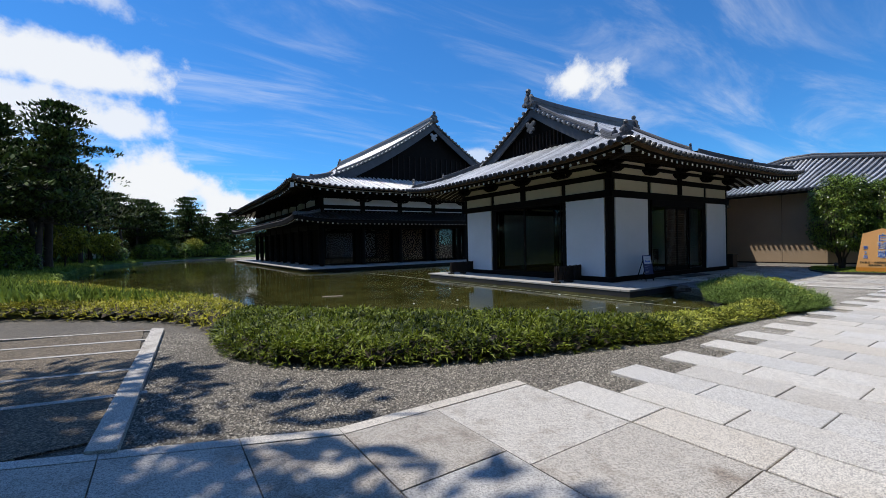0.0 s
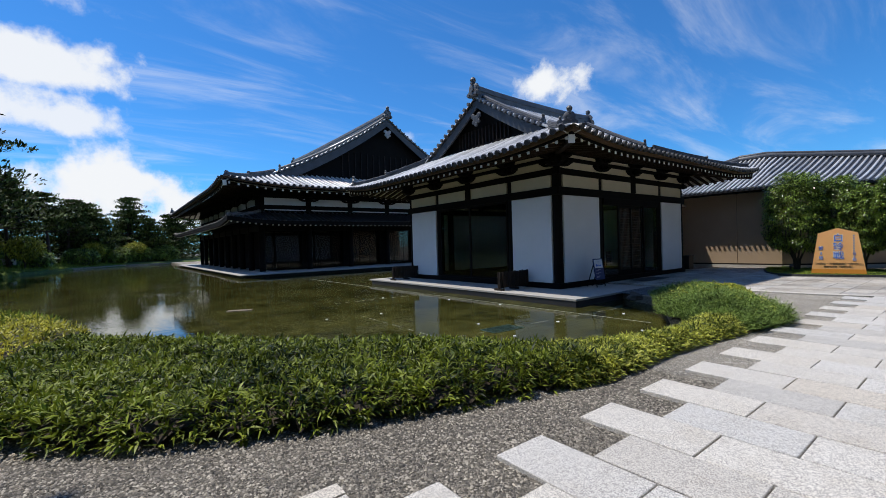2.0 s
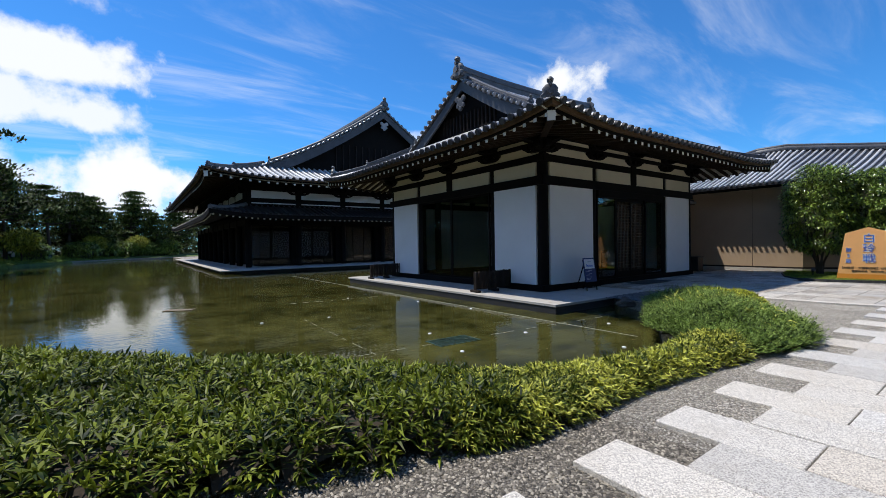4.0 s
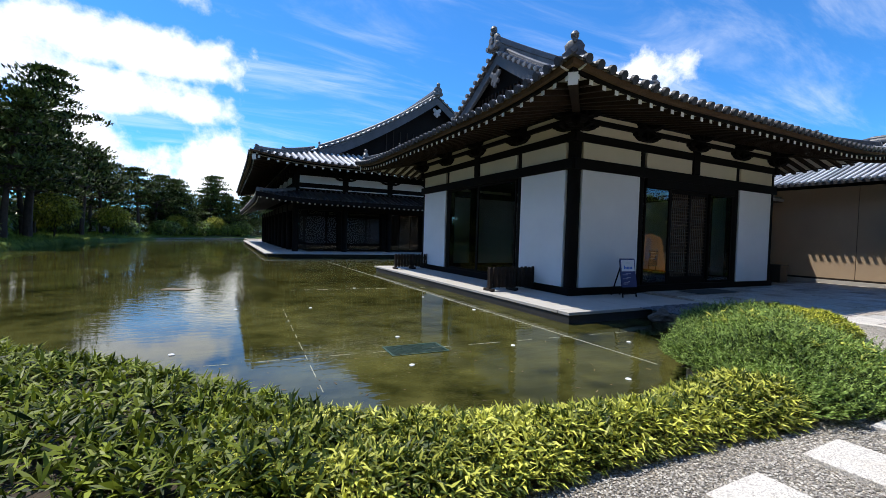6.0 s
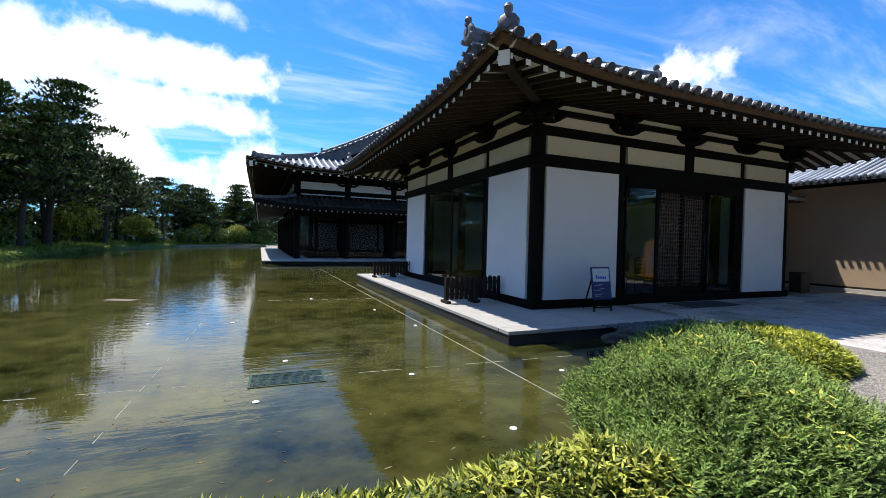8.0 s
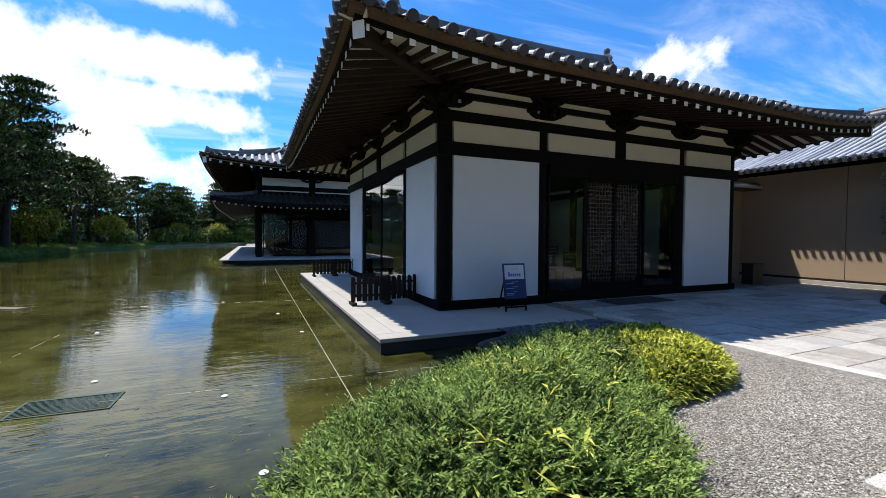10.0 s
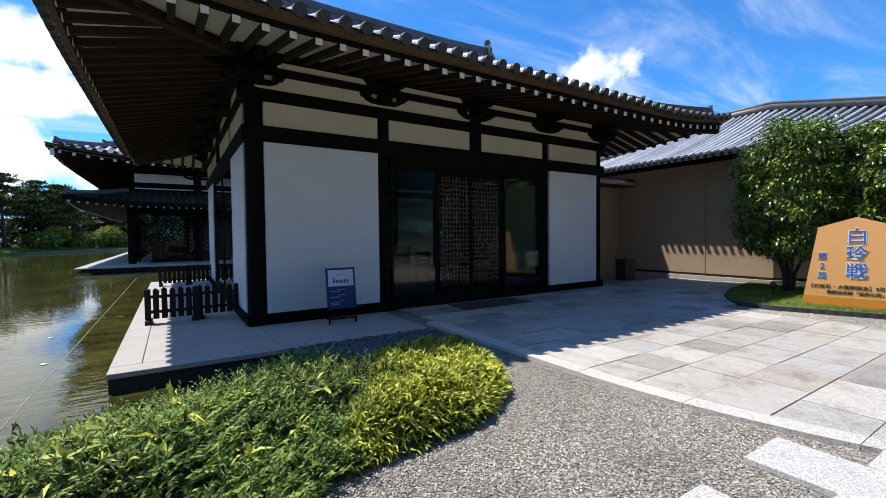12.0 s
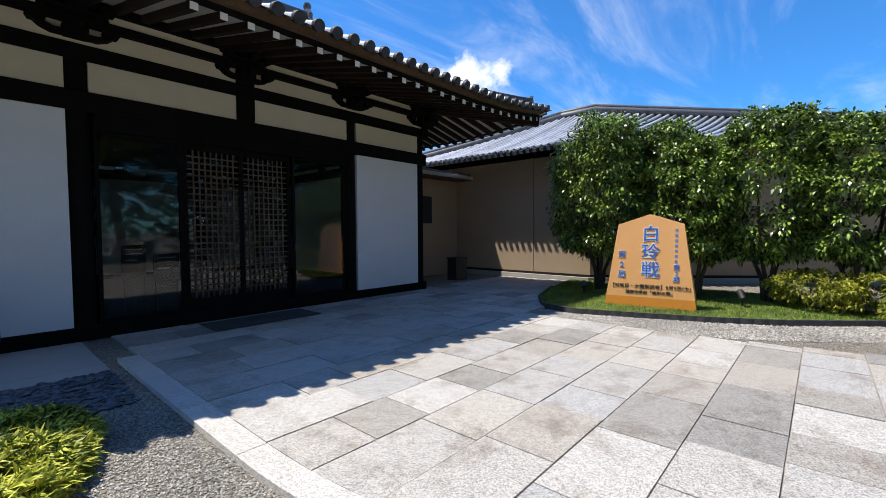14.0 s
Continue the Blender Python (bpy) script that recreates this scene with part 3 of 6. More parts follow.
def rafters(house, hx, hy, wx, wy, z_at, drop, zw, pitch, size, inset=0.28):
    """Rafters with painted ends from the walls out to the eaves, boards between them, and a hip rafter at each corner."""
    for side in "snwe":
        half, hw = (hx, wx) if side in "sn" else (hy, wy)
        far = (hy - wy) if side in "sn" else (hx - wx)
        n = int(2 * (half - 0.35) / pitch)
        board, rows = Shape(), []

        def at(s, d, z):
            return {"s": (s, -hy + d, z), "n": (s, hy - d, z), "w": (-hx + d, s, z), "e": (hx - d, s, z)}[side]
        for k in range(n + 1):
            s = (k - n / 2) * pitch
            c = half - abs(s)
            z0 = z_at(inset, c) - drop
            zi = zw
            d1 = far if c > far else max(c, inset + 0.12)
            z1 = z0 + (zi - z0) * (d1 - inset) / (far - inset)
            sh = Shape()
            sh.beam(at(s, inset, z0), at(s, d1, z1), size, size * 1.15)
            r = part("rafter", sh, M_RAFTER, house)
            sh = Shape()
            sh.beam(at(s, inset - 0.012, z0), at(s, inset - 0.002, z0), size, size * 1.15)
            part("rafter_end", sh, M_WHITE, r, "white-painted rafter end")
        for k in range(33):
            s = half * (k / 16 - 1)
            c = half - abs(s)
            z0 = z_at(inset, c) - drop + size * 0.62
            d0 = inset + 0.06
            d1 = far if c > far else max(c, d0 + 0.01)
            z1 = z0 + (zw + size * 0.62 - z0) * (d1 - d0) / (far - d0)
            rows.append([at(s, d0, z0), at(s, d1, z1), at(s, d1, z1 + 0.03), at(s, d0, z0 + 0.03)])
        board.grid(rows, True)
        part("soffit_board", board, M_SOFFIT, house)
    for sx in (-1, 1):
        for sy in (-1, 1):
            sh = Shape()
            z0 = z_at(0.3, 0.3) - drop - 0.08
            p0, p1 = Vector((sx * (hx - 0.3), sy * (hy - 0.3), z0)), Vector((sx * wx, sy * wy, zw - 0.05))
            sh.beam(p0, p1, size * 1.9, size * 2.4)
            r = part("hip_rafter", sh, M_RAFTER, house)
            sh = Shape()
            d = (p0 - p1).normalized()
            sh.beam(p0 + d * 0.004, p0 + d * 0.03, size * 1.95, size * 2.45)
            part("hip_rafter_end", sh, M_WHITE, r, "white-painted hip rafter end")


def bracket(house, p, along, size, name="bracket"):
    """A bracket arm along the wall: a centre block, two arms that curl up, and a bearing block on each end."""
    al = Vector(along)
    pr = Vector((-al.y, al.x, 0))
    sh = Shape()

    def slab(prof, w):
        rows = [[Vector(p) + al * q * size + pr * o * size + Vector((0, 0, z * size)) for q, z in prof] for o in (-w, w)]
        sh.grid(rows, True)
        sh.face(rows[0][::-1])
        sh.face(rows[1])

    if name == "cross_bracket":
        slab([(-0.5, 0.12), (-0.58, 0.06), (-0.55, -0.02), (-0.42, -0.07), (-0.25, -0.12), (0.25, -0.12), (0.42, -0.07), (0.55, -0.02), (0.58, 0.06), (0.5, 0.12)], 0.1)
    else:
        slab([(-0.13, 0.16), (-0.19, 0.08), (-0.17, -0.13), (0.17, -0.13), (0.19, 0.08), (0.13, 0.16)], 0.17)
        for k in (-1, 1):
            slab([(k * 0.12, -0.12), (k * 0.34, -0.12), (k * 0.5, -0.06), (k * 0.6, 0.03), (k * 0.58, 0.08), (k * 0.44, 0.01), (k * 0.32, -0.035), (k * 0.12, -0.035)], 0.11)
            slab([(k * 0.44, 0.0), (k * 0.64, 0.02), (k * 0.68, 0.09), (k * 0.66, 0.16), (k * 0.42, 0.16), (k * 0.4, 0.08)], 0.14)
    part(name, sh, M_WOOD, house)


# ---- the hall by the water ----
HX, HY, HCX, HCY = 7.8, 7.65, 21.8, 17.05
hall = thing("hall", "black-timbered hall with white plaster panels beside the pond", "building", pose(HCX, HCY, 0))
roof1, zfun1 = irimoya(hall, HX, HY, 3.6, 4.75, 0.36, 0.0187, 0.32, 0.33, 0.085)
WX0, WX1, WY0, WY1 = 16.63 - HCX, 27.0 - HCX, 12.0 - HCY, 22.05 - HCY
rafters(hall, HX, HY, 5.1, 5.0, zfun1, 0.3, 5.12, 0.37, 0.1)

DECK_Z = -0.04
WATER_Z, GROUND_Z = -0.3, -0.05
COLS_X = [16.82 - HCX, 19.45 - HCX, 24.48 - HCX, 26.83 - HCX]
STRUT_X = [21.97 - HCX]
COLS_Y = [12.18 - HCY, 14.45 - HCY, 19.42 - HCY, 21.87 - HCY]
STRUT_Y = [17.0 - HCY]
COL_R = 0.18


def column(x, y, z0=DECK_Z, z1=5.1, r=COL_R):
    sh = Shape()
    sh.tube([(x, y, z0), (x, y, z0 + 0.02), (x, y, z1)], [r * 1.0, r, r * 0.97], 20)
    part("column", sh, M_WOOD, hall, smooth=True)


for x in COLS_X:
    for y in (COLS_Y[0], COLS_Y[-1]):
        column(x, y)
for y in COLS_Y[1:-1]:
    for x in (COLS_X[0], COLS_X[-1]):
        column(x, y)


def wall_line(axis, fixed, ends, cols, struts, openings, out):
    """One face of the hall. out: which way the wall faces along the other axis."""
    def bx(name, s0, s1, z0, z1, front, back, material, bevel=0.0, label=""):
        lo, hi = sorted((fixed + out * front, fixed - out * back))
        if axis == "x":
            return box_part(name, (s0, lo, z0), (s1, hi, z1), material, hall, bevel, label)
        return box_part(name, (lo, s0, z0), (hi, s1, z1), material, hall, bevel, label)

    a, b = ends
    bx("sill_beam", a, b, DECK_Z, 0.18, 0.03, 0.2, M_WOOD, 0.01)
    bx("tie_beam", a, b, 3.47, 3.77, 0.05, 0.2, M_WOOD, 0.012)
    bx("upper_beam", a - 0.1, b + 0.1, 4.23, 4.47, 0.04, 0.2, M_WOOD, 0.012)
    bx("wall_plate", a - 0.3, b + 0.3, 4.74, 4.87, 0.12, 0.14, M_WOOD, 0.012)
    bx("eave_purlin", a - 0.5, b + 0.5, 5.0, 5.2, 0.16, 0.16, M_WOOD, 0.012)
    marks = sorted(cols + struts)
    for s0, s1 in zip(marks[:-1], marks[1:]):
        h0 = COL_R if s0 in cols else 0.17
        h1 = COL_R if s1 in cols else 0.17
        bx("frieze_panel", s0 + h0 * 0.8, s1 - h1 * 0.8, 3.75, 4.25, 0.0, 0.12, M_CREAM)
        bx("bracket_panel", s0, s1, 4.45, 4.76, 0.0, 0.12, M_CREAM)
        bx("cornice_panel", s0 + 0.42, s1 - 0.42, 4.86, 5.01, 0.06, 0.06, M_CREAM)
    for s in struts:
        bx("strut", s - 0.17, s + 0.17, 3.77, 4.74, 0.07, 0.2, M_WOOD, 0.02)
    al = (1, 0, 0) if axis == "x" else (0, 1, 0)
    for s in marks:
        p = (s, fixed + out * 0.06) if axis == "x" else (fixed + out * 0.06, s)
        bracket(hall, (*p, 4.63), al, 0.8)
        bracket(hall, (p[0] + (0 if axis == "x" else out * 0.12), p[1] + (out * 0.12 if axis == "x" else 0), 4.93), al, 0.72)
        bracket(hall, (*p, 4.63), (al[1], al[0], 0), 0.6, "cross_bracket")
        bracket(hall, (p[0] + (0 if axis == "x" else out * 0.25), p[1] + (out * 0.25 if axis == "x" else 0), 4.92), (al[1], al[0], 0), 0.62, "cross_bracket")
    for s0, s1 in zip(cols[:-1], cols[1:]):
        if (s0, s1) not in openings:
            bx("plaster_panel", s0 + COL_R * 0.8, s1 - COL_R * 0.8, 0.17, 3.48, 0.0, 0.14, M_PLASTER, 0.0, "white plaster wall panel")
    return bx


fx = wall_line("x", WY0, (WX0, WX1), COLS_X, STRUT_X, [(COLS_X[1], COLS_X[2])], -1)
fy = wall_line("y", WX0, (WY0, WY1), COLS_Y, STRUT_Y, [(COLS_Y[1], COLS_Y[2])], -1)
wall_line("x", WY1, (WX0, WX1), COLS_X, STRUT_X, [], 1)
wall_line("y", WX1, (WY0, WY1), COLS_Y, STRUT_Y, [], 1)


def window(s_list, bx, z0, z1):
    """Fixed panes in dark frames between the given uprights."""
    for s0, s1 in zip(s_list[:-1], s_list[1:]):
        bx("window_frame", s0, s0 + 0.06, z0, z1, -0.04, 0.1, M_WOOD, 0.008)
        bx("window_frame", s1 - 0.06, s1, z0, z1, -0.04, 0.1, M_WOOD, 0.008)
        bx("window_frame", s0 + 0.06, s1 - 0.06, z0, z0 + 0.08, -0.04, 0.1, M_WOOD, 0.008)
        bx("window_frame", s0 + 0.06, s1 - 0.06, z1 - 0.08, z1, -0.04, 0.1, M_WOOD, 0.008)
        pane = bx("window_pane", s0 + 0.05, s1 - 0.05, z0 + 0.07, z1 - 0.07, -0.06, 0.072, M_GLASS)
        pane.visible_shadow = False


# side windows towards the pond
window([COLS_Y[1] + COL_R, STRUT_Y[0], COLS_Y[2] - COL_R], fy, 0.18, 3.47)
# entrance: glass, two lattice doors, glass
E0, E1 = COLS_X[1] + COL_R, COLS_X[2] - COL_R
D0, D1 = 20.85 - HCX, 22.95 - HCX
window([E0, D0], fx, 0.18, 3.25)
window([D1, E1], fx, 0.18, 3.25)
fx("door_head", E0, E1, 3.22, 3.48, 0.02, 0.2, M_WOOD, 0.01)


def lattice_door(s0, s1, y):
    door = new("lattice_door")
    door.parent = hall
    tagged(door, "dark wooden sliding door of fine lattice")
    f = 0.09
    for lo, hi in (((s0, y, 0.12), (s0 + f, y + 0.05, 3.24)), ((s1 - f, y, 0.12), (s1, y + 0.05, 3.24)), ((s0 + f, y, 0.12), (s1 - f, y + 0.05, 0.42)), ((s0 + f, y, 3.1), (s1 - f, y + 0.05, 3.24))):
        box_part("stile", lo, hi, M_WOOD, door, 0.006)
    n = 9
    for k in range(1, n):
        x = s0 + f + (s1 - s0 - 2 * f) * k / n
        box_part("lattice_bar", (x - 0.014, y + 0.01, 0.42), (x + 0.014, y + 0.04, 3.1), M_LATTICE, door)
    m = 24
    for k in range(1, m):
        z = 0.42 + 2.68 * k / m
        box_part("lattice_bar", (s0 + f, y + 0.012, z - 0.013), (s1 - f, y + 0.038, z + 0.013), M_LATTICE, door)
    pane = box_part("door_pane", (s0 + f * 0.5, y + 0.042, 0.4), (s1 - f * 0.5, y + 0.048, 3.12), M_GLASS, door)
    pane.visible_shadow = False


lattice_door(D0, (D0 + D1) / 2 + 0.03, WY0 + 0.06)
lattice_door((D0 + D1) / 2 - 0.03, D1, WY0 + 0.12)
# room inside; its dimness is put into the near-black M_INNER colour
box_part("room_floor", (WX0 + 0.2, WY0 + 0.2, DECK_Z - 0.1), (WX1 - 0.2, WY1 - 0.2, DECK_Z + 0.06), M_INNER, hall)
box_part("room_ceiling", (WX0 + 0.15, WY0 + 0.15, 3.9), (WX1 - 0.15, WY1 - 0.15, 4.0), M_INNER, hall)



def notice_stand(x, y, z0, z1, wide):
    """A dark board on two thin legs, just inside the glass."""
    e = thing("notice_stand", "dark notice board on thin metal legs behind the glass", "sign", pose(x, y, DECK_Z + 0.06), "notice stands inside the entrance")
    box_part("board", (-wide / 2, 0, z0), (wide / 2, 0.025, z1), M_FENCE, e, 0.004)
    for q in (0.08, 0.16, 0.27):
        box_part("print_bar", (-wide * 0.35, -0.004, z1 - q), (wide * (0.35 if q < 0.2 else 0.1), 0.0, z1 - q + 0.018), M_STAND_PRINT, e)
    for k in (-1, 1):
        s = Shape()
        s.tube([(k * wide * 0.42, 0.03, 0.0), (k * wide * 0.42, 0.03, z1 - 0.05)], 0.011, 8)
        part("leg", s, M_WOOD, e, smooth=True)
    box_part("base_plate", (-wide * 0.5, -0.1, 0.0), (wide * 0.5, 0.16, 0.012), M_WOOD, e)


M_STAND_PRINT = mat("dim_grey_print", (0.2, 0.2, 0.2), 0.6, 0.1)
notice_stand(20.68, 12.45, 0.72, 1.22, 0.42)
notice_stand(20.22, 12.6, 0.8, 1.38, 0.36)

# ---- the great hall across the water ----
G2 = pose(25.7, 34.9 + 18.5, 0, 0, 0, -90)
great = thing("great_hall", "large dark timber hall with two tiers of grey tiled eaves", "building", G2)
roof2, zfun2 = irimoya(great, 18.5, 16.1, 5.1, 6.55, 0.265, 0.0143, 0.5, 0.48, 0.11, over=0.7, steps=10, reach=6.0, bar=0.8)
rafters(great, 18.5, 16.1, 15.5, 13.1, zfun2, 0.42, 7.0, 0.62, 0.15, 0.35)


def great_hall_body():
    bx, by = 14.9, 12.7

    def ring(name, x, y, z0, z1, t, material):
        for k, (lo, hi) in enumerate((((-x, -y, z0), (x, -y + t, z1)), ((-x, y - t, z0), (x, y, z1)), ((-x, -y + t, z0), (-x + t, y - t, z1)), ((x - t, -y + t, z0), (x, y - t, z1)))):
            box_part(name, lo, hi, material, great)

    ring("upper_wall", bx, by, 4.5, 7.2, 0.3, M_WOOD)
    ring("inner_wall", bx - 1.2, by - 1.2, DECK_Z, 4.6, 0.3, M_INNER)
    ring("lower_beam", bx + 0.05, by + 0.05, 3.3, 3.75, 0.35, M_WOOD)
    # plaster strips of the upper wall, between brackets
    for s in np.arange(-10.6, by - 1, 3.9):
        for z0, z1 in ((4.98, 5.06), (5.42, 6.0)):
            box_part("plaster_strip", (bx, s - 1.7, z0), (bx + 0.03, s + 1.7, z1), M_PLASTER, great)
        bracket(great, (bx + 0.15, s + 1.95, 5.95), (0, 1, 0), 1.5)
        bracket(great, (bx + 0.3, s + 1.95, 6.35), (0, 1, 0), 1.7)
        bracket(great, (bx + 0.5, s + 1.95, 6.3), (1, 0, 0), 1.7, "cross_bracket")
    for s in np.arange(-bx + 1.6, bx - 1, 3.2):
        for z0, z1 in ((4.98, 5.06), (5.42, 6.0)):
            box_part("plaster_strip", (s - 1.35, -by - 0.03, z0), (s + 1.35, -by, z1), M_PLASTER, great)
        bracket(great, (s + 1.6, -by - 0.15, 6.1), (1, 0, 0), 1.7)
    # columns under the lower eaves
    for s in np.arange(-12.55, by + 0.1, 3.9):
        sh = Shape()
        sh.tube([(bx - 0.1, s, DECK_Z), (bx - 0.1, s, 3.8)], 0.24, 14)
        part("column", sh, M_WOOD, great, smooth=True)
    for s in np.arange(-bx, bx - 1, 3.3):
        sh = Shape()
        sh.tube([(s, -by + 0.1, DECK_Z), (s, -by + 0.1, 3.8)], 0.24, 14)
        part("column", sh, M_WOOD, great, smooth=True)
    # glazed bays between them
    for s in np.arange(-12.55, by - 1, 3.9):
        for k in range(4):
            a = s + 0.3 + k * 1.08
            box_part("screen_frame", (bx - 1.15, a, DECK_Z), (bx - 1.07, a + 0.07, 3.3), M_WOOD, great)
        box_part("screen_rail", (bx - 1.15, s + 0.3, 0.55), (bx - 1.08, s + 3.6, 0.63), M_WOOD, great)
        pane = box_part("window_pane", (bx - 1.05, s + 0.3, 0.1), (bx - 1.03, s + 3.6, 3.3), M_GLASS, great)
        pane.visible_shadow = False
    # the lower, lean-to roof
    lower = new("lower_roof")
    lower.parent = great
    tagged(lower, "narrow lean-to roof of grey tiles")
    ex, ey, ze, zt = 17.5, 15.6, 3.95, 4.75

    def at(side, s, q, lift=0.0):
        """q runs from the eave (0) to the wall (1)."""
        half = ey if side == "f" else ex
        c = max(0, 1 - (half - abs(s)) / 5)
        z = ze + (zt - ze) * (0.8 * q + 0.2 * q * q) + 0.35 * c ** 2.2 * (1 - q) + lift
        if side == "f":
            return (ex + (bx - ex) * q, s, z)
        return (s, -(ey + (by - ey) * q), z)

    for side, half, inner in (("f", ey, by), ("w", ex, bx)):
        sh, rows, under = Shape(), [], []
        for q in np.linspace(0, 1, 7):
            w = half + (inner - half) * q
            rows.append([at(side, w * (k / 20 - 1), q) for k in range(41)])
            under.append([at(side, w * (k / 20 - 1), q, -0.3) for k in range(41)])
        sh.grid(rows)
        sh.grid(under, mi=1)
        sh.grid([rows[0], under[0]], mi=1)
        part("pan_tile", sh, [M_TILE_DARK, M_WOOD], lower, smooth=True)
        for k in range(int(2 * half / 0.42)):
            s = -half + 0.3 + k * 0.42
            end = 1.0 if abs(s) < inner else (half - abs(s)) / (half - inner)
            if end > 0.1:
                sh = Shape()
                sh.tube([Vector(at(side, s, q, 0.05)) for q in np.linspace(0, end, 5)], 0.085, 8)
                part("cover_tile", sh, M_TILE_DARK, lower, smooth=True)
                p = Vector(at(side, s, 0.06, -0.36))
                e = 0.05 if side == "f" else 0.03
                box_part("rafter_end", p - Vector((e, e, e + 0.01)), p + Vector((e, e, e)), M_WHITE, lower)
    sh = Shape()
    sh.tube([Vector(at("f", -(ey + (by - ey) * q), q, 0.12)) for q in np.linspace(0.03, 1, 6)], 0.17, 10)
    part("hip_ridge", sh, M_TILE_OLD, lower, smooth=True)


great_hall_body()

# ---- the wing behind the plaza ----
wing = thing("wing_building", "long low wing with tan stucco wall and grey tiled roof", "building", pose(36.2, 9.6, 0))


def wing_body():
    x0 = 31.4 - 36.2

    def bend(y, x=-5.65):
        """South of its middle the wing turns away from the plaza, mitred through its ridge."""
        return max(0.0, -0.6 + (x + 5.65) / 3 - y) * 0.75

    def length(name, xa, xb, ya, yb, z0, z1, material):
        s = Shape()
        rows = [[(x + bend(y), y, z) for x, z in ((xa, z0), (xb, z0), (xb, z1), (xa, z1))] for y in (ya, yb)]
        s.grid(rows, True)
        s.face(rows[0])
        s.face(rows[1])
        part(name, s, material, wing)

    for y0, y1 in ((-8.0, -4.6), (-4.6, -0.6), (-0.6, 1.43), (1.44, 6.6)):
        length("stucco_panel", x0, x0 + 0.25, y0 + 0.006, y1 - 0.006, 0.12, 4.35, M_STUCCO)
    for y0, y1 in ((-8.0, -0.6), (-0.6, 6.6)):
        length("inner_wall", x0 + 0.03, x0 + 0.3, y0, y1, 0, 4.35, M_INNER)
        length("plinth", x0 - 0.16, x0 + 0.3, y0, y1, -0.05, 0.12, M_DECK)
        length("base_board", x0 - 0.03, x0 + 0.1, y0, y1, 0.12, 0.2, M_FENCE)
        length("eave_beam", x0 - 0.12, x0 + 0.1, y0, y1, 4.1, 4.4, M_WOOD)
        length("back_wall", 4.8, 5.0, y0, y1, -0.05, 4.35, M_STUCCO)
    length("side_wall", x0, 5.0, -8.2, -8.0, -0.05, 4.35, M_STUCCO)
    length("side_wall", x0, 5.0, 6.6, 6.8, -0.05, 4.35, M_STUCCO)
    roof = new("roof")
    roof.parent = wing
    ex, rise, ez, ya, yb = 5.65, 2.3, 4.28, -9.0, 8.4

    def at(sx, y, d, lift=0.0):
        return (sx * (ex - d) + bend(y, sx * (ex - d)), y, ez - 0.08 * max(0.0, 1.28 - y) * d / ex + rise * (0.82 * d / ex + 0.18 * (d / ex) ** 2) + lift)

    sh = Shape()
    for sx in (-1, 1):
        rows, under = [], []
        for d in np.linspace(0, ex, 9):
            top = yb - d * 1.0
            rows.append([at(sx, y, d) for y in [ya + (1.28 - ya) * k / 16 for k in range(16)] + [1.28 + (top - 1.28) * k / 8 for k in range(9)]])
        sh.grid(rows)
        sh.grid([rows[0], [Vector(p) + Vector((0, 0, -0.14)) for p in rows[0]], [Vector(p) + Vector((-sx * 0.85, 0, 0.05)) for p in rows[0]]])
    sh.face([(-ex, yb, ez), (ex, yb, ez), (0, yb - ex, ez + rise)])
    sh.face([at(-1, ya, 0), at(-1, ya, ex), at(1, ya, 0)])
    # wing pans take the dark end-tile colour as shadow between the rows
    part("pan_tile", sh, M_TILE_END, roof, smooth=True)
    for sx in (-1, 1):
        for k in range(int((yb - ya) / 0.25)):
            y = ya + 0.1 + k * 0.25
            end = min(ex, yb - y) - 0.05
            if end < 0.3:
                continue
            sh = Shape()
            sh.tube([Vector(at(sx, y, d, 0.03)) for d in np.linspace(-0.12, end, 7)], 0.06, 10)
            part("cover_tile", sh, M_TILE, roof, smooth=True)
    for k in range(int(2 * ex / 0.36)):
        x = -ex + 0.2 + k * 0.36
        end = ex - abs(x) - 0.05
        if end > 0.3:
            sh = Shape()
            sh.tube([(x, yb - d, ez + rise * (0.82 * d / ex + 0.18 * (d / ex) ** 2) + 0.03) for d in np.linspace(-0.04, end, 6)], 0.1, 8)
            part("cover_tile", sh, M_TILE, roof, smooth=True)
    for name, pts in (("ridge", [(bend(ya, 0), ya - 0.1, ez + rise - 0.7), (0, 1.28, ez + rise + 0.12), (0, yb - ex, ez + rise + 0.12)]),
                      ("hip_ridge", [(0, yb - ex, ez + rise + 0.1), (-ex * 0.5, yb - ex * 0.5, ez + rise * 0.46 + 0.1), (-ex + 0.1, yb - 0.1, ez + 0.1)]),
                      ("hip_ridge", [(0, yb - ex, ez + rise + 0.1), (ex * 0.5, yb - ex * 0.5, ez + rise * 0.46 + 0.1), (ex - 0.1, yb - 0.1, ez + 0.1)]),
                      ("verge", [at(-1, ya, 0, 0.08), at(-1, ya, ex / 2, 0.08), at(-1, ya, ex, 0.08)])):
        sh = Shape()
        sh.tube(pts, 0.17, 10)
        sh.tube([Vector(p) + Vector((0, 0, 0.17)) for p in pts], 0.1, 10)
        part(name, sh, M_TILE_OLD, roof, smooth=True)
    sh = Shape()
    sh.tube([(bend(ya, 0), ya - 0.15, ez + rise - 0.62), (bend(ya, 0), ya - 0.1, ez + rise - 0.32), (bend(ya, 0), ya - 0.3, ez + rise - 0.2)], [0.2, 0.16, 0.07], 8)
    part("ridge_end_tile", sh, M_TILE_OLD, roof, smooth=True)


